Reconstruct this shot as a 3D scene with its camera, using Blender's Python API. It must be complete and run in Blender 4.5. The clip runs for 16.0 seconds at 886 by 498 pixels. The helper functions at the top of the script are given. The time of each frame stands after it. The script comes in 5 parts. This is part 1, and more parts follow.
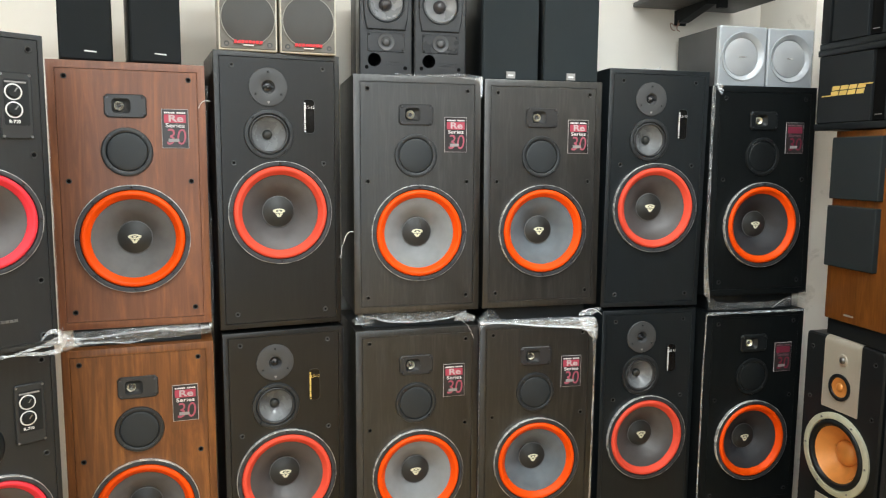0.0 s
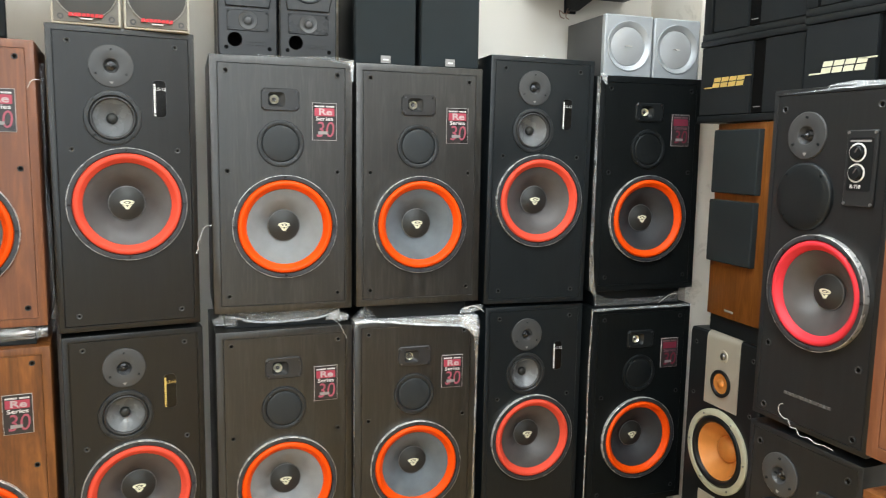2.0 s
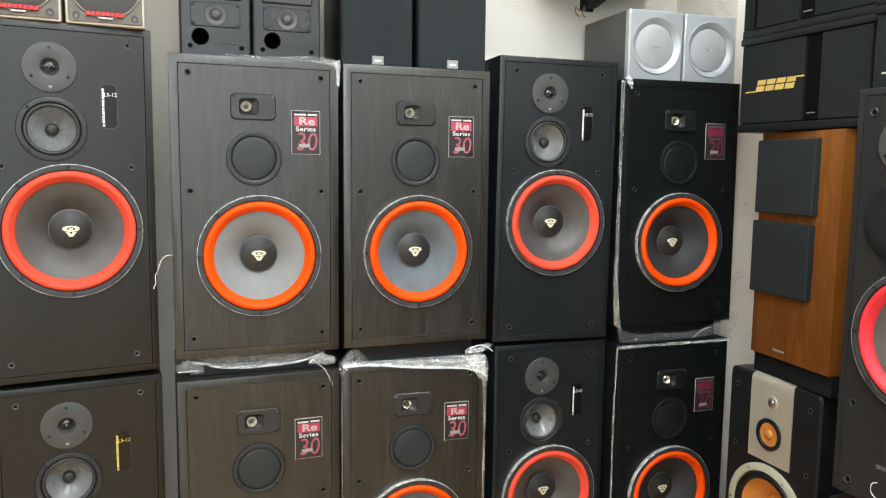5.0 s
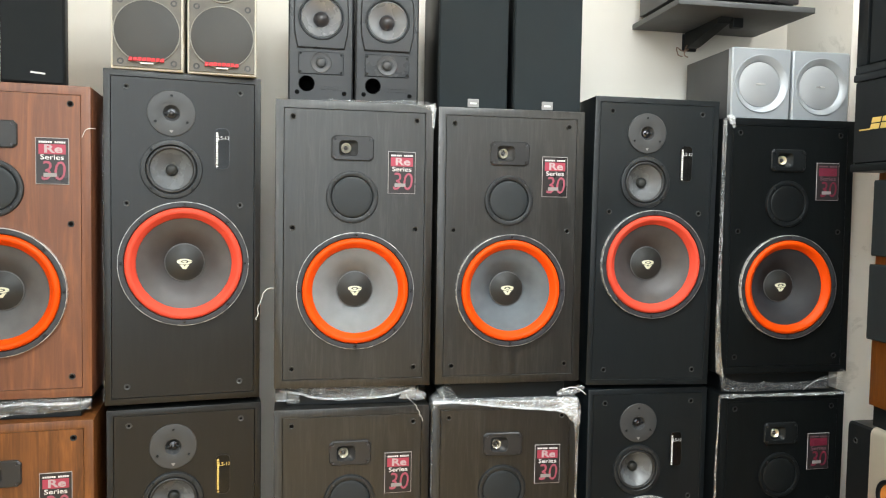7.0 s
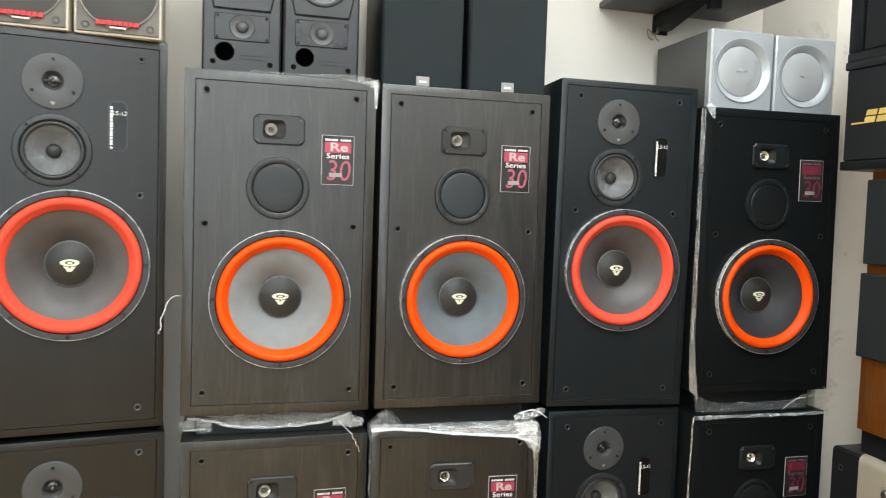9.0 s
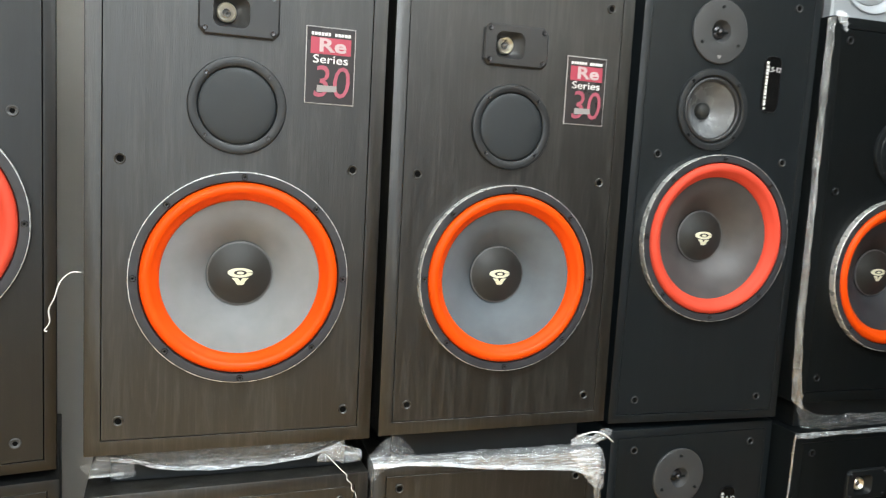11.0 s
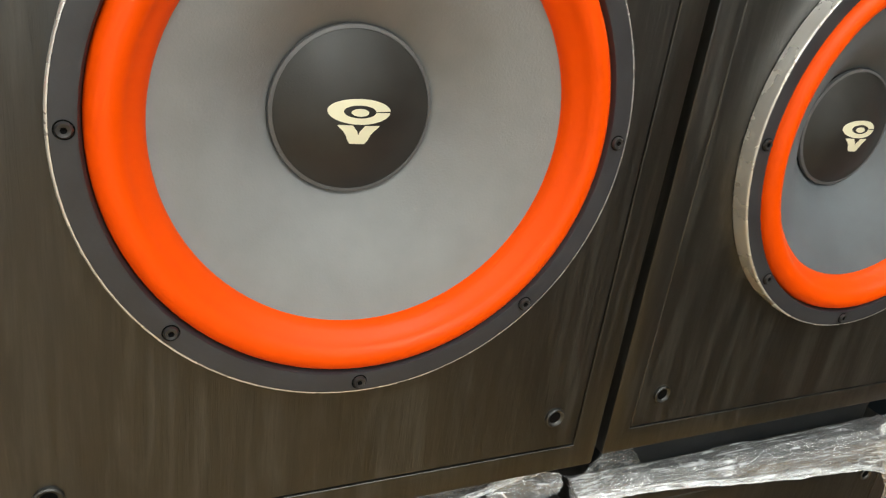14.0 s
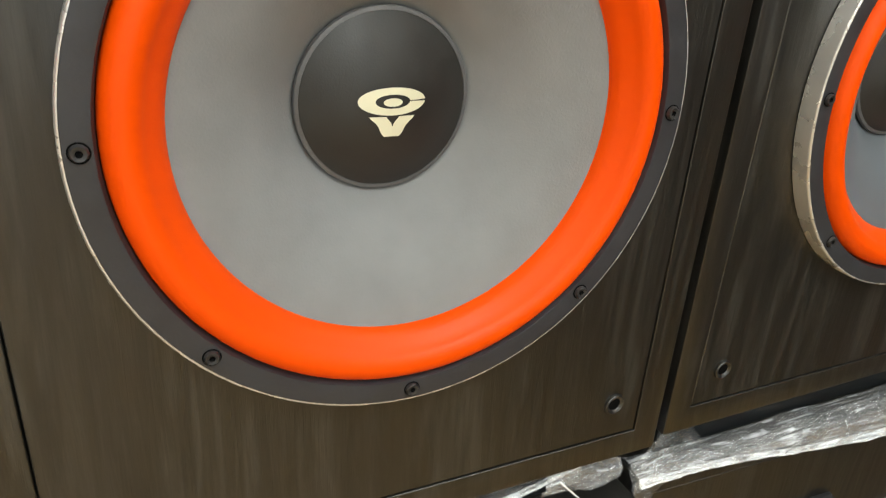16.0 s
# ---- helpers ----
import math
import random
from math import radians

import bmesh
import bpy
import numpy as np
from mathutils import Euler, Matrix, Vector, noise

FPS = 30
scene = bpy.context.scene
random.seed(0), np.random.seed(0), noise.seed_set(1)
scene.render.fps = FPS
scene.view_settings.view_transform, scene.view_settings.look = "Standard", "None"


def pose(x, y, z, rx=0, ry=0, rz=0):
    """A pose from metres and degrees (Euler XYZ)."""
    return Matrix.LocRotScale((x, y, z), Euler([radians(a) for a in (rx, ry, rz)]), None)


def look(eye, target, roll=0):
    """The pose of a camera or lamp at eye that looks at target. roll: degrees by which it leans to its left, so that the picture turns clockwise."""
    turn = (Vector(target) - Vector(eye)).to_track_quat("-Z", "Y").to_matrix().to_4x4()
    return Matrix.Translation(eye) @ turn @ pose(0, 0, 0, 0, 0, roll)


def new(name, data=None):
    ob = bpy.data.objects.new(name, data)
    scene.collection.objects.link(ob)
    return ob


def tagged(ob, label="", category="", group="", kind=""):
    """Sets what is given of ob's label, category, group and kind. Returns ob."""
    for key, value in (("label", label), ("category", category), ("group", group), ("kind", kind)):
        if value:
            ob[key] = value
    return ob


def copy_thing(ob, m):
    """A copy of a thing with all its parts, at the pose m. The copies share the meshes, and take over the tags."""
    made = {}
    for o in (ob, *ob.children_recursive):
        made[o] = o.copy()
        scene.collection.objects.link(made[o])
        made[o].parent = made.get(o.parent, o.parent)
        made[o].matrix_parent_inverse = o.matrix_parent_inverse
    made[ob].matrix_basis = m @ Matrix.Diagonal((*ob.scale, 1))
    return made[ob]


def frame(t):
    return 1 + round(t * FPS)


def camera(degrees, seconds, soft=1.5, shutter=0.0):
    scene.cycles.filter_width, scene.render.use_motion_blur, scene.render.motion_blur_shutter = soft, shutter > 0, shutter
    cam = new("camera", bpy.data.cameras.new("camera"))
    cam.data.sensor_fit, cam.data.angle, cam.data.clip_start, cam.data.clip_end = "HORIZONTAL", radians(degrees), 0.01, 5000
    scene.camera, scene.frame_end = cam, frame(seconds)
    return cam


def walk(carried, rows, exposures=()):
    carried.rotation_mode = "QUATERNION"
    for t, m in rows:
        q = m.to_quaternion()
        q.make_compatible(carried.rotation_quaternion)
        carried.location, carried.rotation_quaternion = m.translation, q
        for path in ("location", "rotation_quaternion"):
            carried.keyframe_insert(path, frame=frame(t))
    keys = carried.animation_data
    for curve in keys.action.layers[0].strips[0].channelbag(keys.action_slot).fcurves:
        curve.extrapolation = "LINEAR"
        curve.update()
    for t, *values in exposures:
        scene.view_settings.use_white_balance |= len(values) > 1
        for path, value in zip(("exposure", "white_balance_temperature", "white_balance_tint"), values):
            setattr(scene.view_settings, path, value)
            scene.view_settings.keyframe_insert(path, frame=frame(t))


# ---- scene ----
cam = camera(61.5, 16.0, 1.1, 0.4)
PATH = [
    (0, (0.005, 0.004, 1.337), (0.476, 1.934, 1.101), 0.4),
    (0.5, (0.006, 0.016, 1.335), (0.547, 1.927, 1.097), 1.1),
    (1, (0.027, 0.039, 1.332), (0.679, 1.916, 1.102), 2.0),
    (1.5, (0.095, 0.06, 1.325), (0.753, 1.931, 1.064), 1.1),
    (2, (0.223, 0.082, 1.332), (0.866, 1.958, 1.077), 1.0),
    (2.5, (0.293, 0.129, 1.333), (0.941, 2.002, 1.069), 0.7),
    (3, (0.269, 0.272, 1.338), (0.929, 2.137, 1.045), 0.6),
    (3.2, (0.264, 0.344, 1.338), (0.945, 2.202, 1.048), 1.2),
    (5.3, (0.341, 0.402, 1.329), (0.956, 2.296, 1.148), 0.5),
    (5.5, (0.346, 0.392, 1.321), (0.933, 2.298, 1.166), 0.5),
    (6, (0.349, 0.366, 1.319), (0.87, 2.293, 1.2), 1.4),
    (6.5, (0.323, 0.359, 1.315), (0.759, 2.307, 1.202), 1.7),
    (7, (0.379, 0.367, 1.317), (0.728, 2.334, 1.218), 1.0),
    (7.5, (0.481, 0.368, 1.317), (0.776, 2.344, 1.225), 1.5),
    (8, (0.498, 0.412, 1.307), (0.768, 2.391, 1.202), 2.3),
    (8.5, (0.446, 0.515, 1.315), (0.814, 2.478, 1.206), 2.3),
    (8.7, (0.426, 0.567, 1.319), (0.861, 2.516, 1.213), 1.9),
    (10.8, (0.442, 1.179, 1.283), (1.079, 3.065, 1.095), 2.9),
    (11, (0.429, 1.228, 1.279), (1.064, 3.113, 1.065), 3.1),
    (11.5, (0.434, 1.369, 1.251), (0.964, 3.283, 1.016), 1.8),
    (12, (0.478, 1.524, 1.23), (0.867, 3.41, 0.688), 4.7),
    (12.5, (0.483, 1.624, 1.205), (0.858, 3.462, 0.511), 6.8),
    (13, (0.403, 1.833, 1.199), (1.02, 3.604, 0.504), 7.5),
    (13.5, (0.365, 1.951, 1.201), (1.175, 3.635, 0.489), 9.0),
    (14, (0.362, 1.98, 1.2), (1.196, 3.635, 0.447), 8.3),
    (14.5, (0.341, 2.003, 1.2), (1.075, 3.662, 0.358), 5.7),
    (15, (0.347, 2.009, 1.195), (1.096, 3.645, 0.321), 4.2),
    (15.5, (0.355, 2.01, 1.199), (1.121, 3.634, 0.318), 3.5),
    (16, (0.36, 2.019, 1.203), (1.146, 3.65, 0.354), 3.8),
]
EXPOSURES = [(0, -0.19, 6500, 10), (3.2, -0.09, 6450, 10), (5.3, -0.03, 6550, 10), (8.7, -0.05, 6550, 10), (10.8, -0.08, 6450, 10), (12.5, -0.33, 6850, 10), (13.5, -0.56, 7050, 10), (16, -0.55, 7050, 10)]
walk(cam, [(t, look(eye, target, roll)) for t, eye, target, roll in PATH], EXPOSURES)

# ---- world, lights ----
world = bpy.data.worlds.new("world")
scene.world = world
world.use_nodes = True
world.node_tree.nodes["Background"].inputs[0].default_value = (0.75, 0.85, 1.0, 1)
world.node_tree.nodes["Background"].inputs[1].default_value = 0.3

FLOOR, CEIL = -0.025, 2.75
BACK, RIGHT, LEFT, REAR = 2.74, 2.34, -1.9, -2.6


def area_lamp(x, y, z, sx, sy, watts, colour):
    data = bpy.data.lights.new("added_ceiling_lamp", "AREA")
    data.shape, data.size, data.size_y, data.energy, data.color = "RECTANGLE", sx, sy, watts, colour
    ob = new("added_ceiling_lamp", data)
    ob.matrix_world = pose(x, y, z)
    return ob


# panels added on the unseen ceiling, placed and powered to brighten the stacks
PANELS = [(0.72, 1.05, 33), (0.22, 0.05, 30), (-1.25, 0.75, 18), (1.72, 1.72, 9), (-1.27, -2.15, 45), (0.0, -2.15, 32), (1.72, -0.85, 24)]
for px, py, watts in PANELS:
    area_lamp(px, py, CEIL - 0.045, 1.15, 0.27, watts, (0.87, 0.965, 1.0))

# daylight through the shop front behind the camera
WIN = (-1.20, 1.30, 0.60, 2.70)
day = bpy.data.lights.new("shopfront_daylight", "AREA")
day.shape, day.size, day.size_y, day.energy, day.color = "RECTANGLE", WIN[1] - WIN[0] - 0.1, WIN[3] - WIN[2] - 0.1, 44, (0.84, 0.95, 1.0)
new("shopfront_daylight", day).matrix_world = pose((WIN[0] + WIN[1]) / 2, REAR - 0.03, (WIN[2] + WIN[3]) / 2, 90, 0, 180) @ pose(0, 0, 0, 180)

# ---- materials ----


def nodes_of(name):
    m = bpy.data.materials.new(name)
    m.use_nodes = True
    nt = m.node_tree
    return m, nt, nt.nodes["Principled BSDF"]


def coords(nt, scale=(1, 1, 1), vary=True):
    """Object coordinates in metres, shifted for each object."""
    tc = nt.nodes.new("ShaderNodeTexCoord")
    mp = nt.nodes.new("ShaderNodeMapping")
    mp.inputs["Scale"].default_value = scale
    nt.links.new(tc.outputs["Object"], mp.inputs["Vector"])
    if vary:
        info = nt.nodes.new("ShaderNodeObjectInfo")
        mul = nt.nodes.new("ShaderNodeVectorMath")
        mul.operation = "SCALE"
        mul.inputs[0].default_value = (7.3, 3.1, 5.7)
        nt.links.new(info.outputs["Random"], mul.inputs["Scale"])
        nt.links.new(mul.outputs[0], mp.inputs["Location"])
    return mp.outputs[0]


def noise_tex(nt, vec, scale, detail=4.0, rough=0.55, dist=0.0):
    n = nt.nodes.new("ShaderNodeTexNoise")
    n.inputs["Scale"].default_value, n.inputs["Detail"].default_value = scale, detail
    n.inputs["Roughness"].default_value, n.inputs["Distortion"].default_value = rough, dist
    nt.links.new(vec, n.inputs["Vector"])
    return n.outputs[0]


def ramp(nt, fac, stops):
    r = nt.nodes.new("ShaderNodeValToRGB")
    e = r.color_ramp.elements
    while len(e) < len(stops):
        e.new(0.5)
    for el, (p, c) in zip(e, stops):
        el.position, el.color = p, (*c, 1) if len(c) == 3 else c
    nt.links.new(fac, r.inputs[0])
    return r.outputs[0]


def span(nt, fac, lo, hi, flo=0.3, fhi=0.7):
    r = nt.nodes.new("ShaderNodeMapRange")
    r.inputs[1].default_value, r.inputs[2].default_value = flo, fhi
    r.inputs[3].default_value, r.inputs[4].default_value = lo, hi
    nt.links.new(fac, r.inputs[0])
    return r.outputs[0]


def mix_rgb(nt, fac, a, b, how="MIX"):
    m = nt.nodes.new("ShaderNodeMix")
    m.data_type, m.blend_type = "RGBA", how
    for sock, v in ((m.inputs[0], fac), (m.inputs[6], a), (m.inputs[7], b)):
        if isinstance(v, (int, float)):
            sock.default_value = v
        elif isinstance(v, tuple):
            sock.default_value = (*v, 1)
        else:
            nt.links.new(v, sock)
    return m.outputs[2]


def bump(nt, bsdf, height, strength, dist=0.001):
    b = nt.nodes.new("ShaderNodeBump")
    b.inputs["Strength"].default_value, b.inputs["Distance"].default_value = strength, dist
    nt.links.new(height, b.inputs["Height"])
    nt.links.new(b.outputs[0], bsdf.inputs["Normal"])


def plain(name, col, rough=0.5, metal=0.0, spread=0.12, grain=400, relief=0.15, big=9.0, spec=0.5, rspread=0.08):
    """A moulded or painted surface: soft blotches, fine grain."""
    m, nt, b = nodes_of(name)
    v = coords(nt)
    n1, n2 = noise_tex(nt, v, big, 5), noise_tex(nt, v, grain, 2)
    dark, light = tuple(c * (1 - spread) for c in col), tuple(min(1, c * (1 + spread)) for c in col)
    c1 = ramp(nt, n1, [(0.3, dark), (0.7, light)])
    c2 = mix_rgb(nt, span(nt, n2, 0.0, spread), c1, light)
    nt.links.new(c2, b.inputs["Base Color"])
    nt.links.new(span(nt, n1, rough - rspread, rough + rspread), b.inputs["Roughness"])
    b.inputs["Metallic"].default_value = metal
    b.inputs["Specular IOR Level"].default_value = spec
    if relief:
        bump(nt, b, n2, relief, 0.0005)
    return m


def wood(name, dark, mid, light, rough=0.42, fine=160, relief=0.25, spec=0.5, streak=28, upright=2.2, figured=0.55, pored=0.5):
    """Upright wood grain."""
    m, nt, b = nodes_of(name)
    wide = noise_tex(nt, coords(nt, (streak, streak, upright)), 1.0, 5, 0.62, 2.2)
    thin = noise_tex(nt, coords(nt, (fine * 3, fine * 3, 20)), 1.0, 4, 0.7, 0.9)
    cath = noise_tex(nt, coords(nt, (52, 52, 4.5)), 1.0, 5, 0.6, 1.8)
    base = ramp(nt, wide, [(0.22, dark), (0.5, mid), (0.82, light)])
    pores = mix_rgb(nt, span(nt, thin, pored, 0.0, 0.38, 0.55), base, dark)
    veil = mix_rgb(nt, span(nt, cath, 0.0, min(0.65, figured + 0.1), 0.50, 0.68), pores, light)
    figure = noise_tex(nt, coords(nt, (125, 125, 6)), 1.0, 3, 0.6, 1.4)
    veil = mix_rgb(nt, span(nt, figure, 0.0, figured, 0.46, 0.62), veil, mid)
    nt.links.new(mix_rgb(nt, span(nt, figure, figured * 0.64, 0.0, 0.34, 0.48), veil, dark), b.inputs["Base Color"])
    nt.links.new(span(nt, figure, rough + 0.16 * figured, rough - 0.11 * figured), b.inputs["Roughness"])
    b.inputs["Specular IOR Level"].default_value = spec
    bump(nt, b, thin, relief, 0.0006)
    return m


M = {}
M["ash"] = wood("black_ash_vinyl", (0.0050, 0.0047, 0.0040), (0.0100, 0.0096, 0.0082), (0.042, 0.0405, 0.0360), 0.36, spec=0.9, streak=44, relief=0.38)
M["charcoal"] = wood("charcoal_vinyl", (0.0052, 0.0054, 0.0055), (0.0066, 0.0068, 0.0068), (0.0125, 0.0126, 0.0122), 0.34, relief=0.20, spec=0.54, figured=0.28, pored=0.4)
M["charcoal_dark"] = wood("black_charcoal_vinyl", (0.0058, 0.0084, 0.0102), (0.0074, 0.0106, 0.0128), (0.0100, 0.0138, 0.0166), 0.38, relief=0.14, spec=0.46, figured=0.1, pored=0.2)
M["knob_vinyl"] = wood("grey_black_vinyl", (0.0115, 0.0128, 0.0138), (0.0142, 0.0158, 0.0170), (0.0180, 0.0200, 0.0215), 0.40, relief=0.14, spec=0.46, figured=0.1, pored=0.2)
M["black_vinyl"] = wood("black_vinyl", (0.0050, 0.0061, 0.0066), (0.0062, 0.0076, 0.0082), (0.0080, 0.0097, 0.0104), 0.44, relief=0.12, spec=0.12, figured=0.1, pored=0.2)
M["walnut"] = wood("walnut_vinyl", (0.120, 0.045, 0.024), (0.180, 0.069, 0.036), (0.34, 0.125, 0.045), 0.38, streak=20, upright=1.5, figured=0.16, pored=0.2)
M["walnut_warm"] = wood("walnut_warm_vinyl", (0.085, 0.028, 0.009), (0.160, 0.056, 0.016), (0.37, 0.135, 0.032), 0.36, streak=22, upright=1.6, figured=0.16, pored=0.2)
M["teak"] = wood("teak_veneer", (0.105, 0.032, 0.005), (0.185, 0.062, 0.009), (0.27, 0.10, 0.018), 0.33)
M["orange"] = plain("orange_foam", (0.92, 0.080, 0.002), 0.44, spread=0.05, grain=900, relief=0.12, spec=0.20)
M["coral"] = plain("coral_foam", (0.80, 0.078, 0.040), 0.65, spread=0.05, grain=900, relief=0.1, spec=0.3)
M["red"] = plain("red_foam", (0.80, 0.038, 0.055), 0.5, spread=0.05, grain=900, relief=0.1, spec=0.3)
M["cone_grey"] = plain("grey_pulp_cone", (0.228, 0.238, 0.244), 0.7, spread=0.07, grain=700, relief=0.3, big=30, spec=0.3)
M["cone_mid"] = plain("dull_grey_cone", (0.125, 0.122, 0.119), 0.6, spread=0.12, grain=700, relief=0.3, big=30, spec=0.3)
# the grey cone again, with bluish light put into its colour
M["cone_blue_lit"] = plain("blue_lit_pulp_cone", (0.124, 0.144, 0.160), 0.62, spread=0.10, grain=700, relief=0.3, big=30, spec=0.3)
M["mid_cone"] = plain("grey_plastic_cone", (0.155, 0.160, 0.165), 0.26, spread=0.10, grain=700, relief=0.1, big=30)
M["cone_dark"] = plain("charcoal_pulp_cone", (0.078, 0.072, 0.071), 0.42, spread=0.12, grain=700, relief=0.3, big=30)
M["cone_black"] = plain("black_pulp_cone", (0.035, 0.036, 0.040), 0.62, spread=0.12, grain=700, relief=0.3, big=30, spec=0.3)
M["cone_orange"] = plain("copper_cone", (0.70, 0.27, 0.06), 0.35, 0.15, spread=0.08, grain=700, relief=0.1, big=30)
M["cap"] = plain("black_dust_cap", (0.0215, 0.0220, 0.0205), 0.5, spread=0.2, grain=900, relief=0.15, big=40)
M["flange"] = plain("dark_grey_gasket", (0.034, 0.035, 0.040), 0.45, spread=0.15, grain=500, relief=0.2, big=40)
M["plastic"] = plain("black_plastic", (0.010, 0.0120, 0.0132), 0.40, spread=0.15, spec=0.3)
M["dark_steel"] = plain("dark_steel", (0.10, 0.10, 0.108), 0.34, 1.0, spread=0.2)
M["grey_plastic"] = plain("dark_grey_plastic", (0.055, 0.056, 0.058), 0.42, spread=0.10)
M["glue_grey"] = plain("grey_glue", (0.105, 0.105, 0.108), 0.4, spread=0.1)
M["control_black"] = plain("control_plate_black", (0.020, 0.022, 0.024), 0.38, spread=0.1)
M["horn_black"] = plain("horn_black_plastic", (0.030, 0.030, 0.031), 0.36, spread=0.1)
M["screen"] = plain("blue_black_mesh", (0.017, 0.021, 0.024), 0.5, spread=0.15, grain=1500, relief=0.5)
M["cloth"] = plain("black_grille_cloth", (0.0112, 0.0135, 0.0150), 0.85, spread=0.2, grain=1200, relief=0.6, spec=0.25)
M["cloth_slate"] = plain("slate_grille_cloth", (0.0185, 0.0240, 0.0265), 0.85, spread=0.15, grain=1200, relief=0.6, spec=0.25)
# near-black for feet, slots and the discs that paint shade in holes
M["void"] = plain("dark_recess", (0.004, 0.004, 0.004), 0.8, spread=0.2, spec=0.05)
M["chrome"] = plain("satin_metal_trim", (0.84, 0.83, 0.81), 0.28, 0.62, spread=0.05, relief=0.05, big=30)
M["steel"] = plain("dull_steel", (0.30, 0.30, 0.30), 0.38, 1.0, spread=0.2)
M["brass"] = plain("brass_lens", (0.80, 0.76, 0.65), 0.28, 0.9, spread=0.1, relief=0.05)
M["cream_print"] = plain("cream_print", (0.76, 0.75, 0.56), 0.5, spread=0.04)
M["white_print"] = plain("white_print", (0.80, 0.79, 0.77), 0.5, spread=0.04)
M["grey_print"] = plain("grey_print", (0.30, 0.29, 0.28), 0.5, spread=0.06)
M["border_print"] = plain("pale_border_print", (0.46, 0.44, 0.43), 0.5, spread=0.06)
M["worn_print"] = plain("worn_print", (0.10, 0.098, 0.095), 0.5, spread=0.3, big=60)
M["rose_print"] = plain("rose_print", (0.52, 0.40, 0.41), 0.5, spread=0.05)
M["pink_shaded"] = plain("shaded_crimson_print", (0.185, 0.020, 0.045), 0.5, spread=0.1)
M["white_shaded"] = plain("shaded_white_print", (0.17, 0.10, 0.115), 0.5, spread=0.1)
M["rose_deep"] = plain("deep_rose_print", (0.40, 0.085, 0.125), 0.5, spread=0.1, big=60)
M["pink_print"] = plain("crimson_print", (0.42, 0.050, 0.085), 0.45, spread=0.06)
M["pill_black"] = plain("glossy_black_badge", (0.006, 0.006, 0.006), 0.20, spread=0.1, spec=0.4, relief=0.0)
M["badge_black"] = plain("badge_black", (0.028, 0.024, 0.025), 0.32, spread=0.1)
M["red_print"] = plain("red_print", (0.62, 0.028, 0.035), 0.5, spread=0.06)
# gold of the maker's marks; also paints a warm reflection on one badge
M["gold_and_warm_lit_print"] = plain("gold_and_warm_lit_print", (0.78, 0.55, 0.16), 0.4, 0.2, spread=0.06)
M["silver"] = plain("silver_paint", (0.44, 0.47, 0.50), 0.36, 0.25, spread=0.04, relief=0.08)
M["silver_mesh"] = plain("silver_mesh", (0.47, 0.49, 0.51), 0.40, 0.3, spread=0.05, grain=1400, relief=0.4)
M["champagne"] = plain("champagne_metal", (0.62, 0.575, 0.475), 0.38, 0.45, spread=0.05, relief=0.08)
M["ring_cream"] = plain("pale_green_ring", (0.56, 0.56, 0.42), 0.4, 0.1, spread=0.12, big=25)
M["monitor_grey"] = plain("monitor_grey_plastic", (0.018, 0.019, 0.021), 0.32, spread=0.08)
M["monitor_cone"] = plain("satin_grey_cone", (0.27, 0.275, 0.285), 0.27, 0.3, spread=0.08)
M["shelf_grey"] = plain("grey_shelf_laminate", (0.085, 0.086, 0.088), 0.5, spread=0.08)
M["grey_box"] = plain("grey_vinyl", (0.075, 0.075, 0.075), 0.5, spread=0.08)
M["ivory"] = plain("ivory_cabinet", (0.62, 0.58, 0.49), 0.5, spread=0.06)
M["rim_grey"] = plain("pale_grey_rim", (0.30, 0.29, 0.26), 0.5, spread=0.1)
M["grille_grey"] = plain("grey_mesh_grille", (0.052, 0.051, 0.048), 0.6, spread=0.12, grain=1500, relief=0.5)
M["foam_grey"] = plain("stained_grey_front", (0.135, 0.125, 0.108), 0.6, spread=0.25, big=25)
M["cable"] = plain("brown_cable", (0.36, 0.23, 0.17), 0.5)


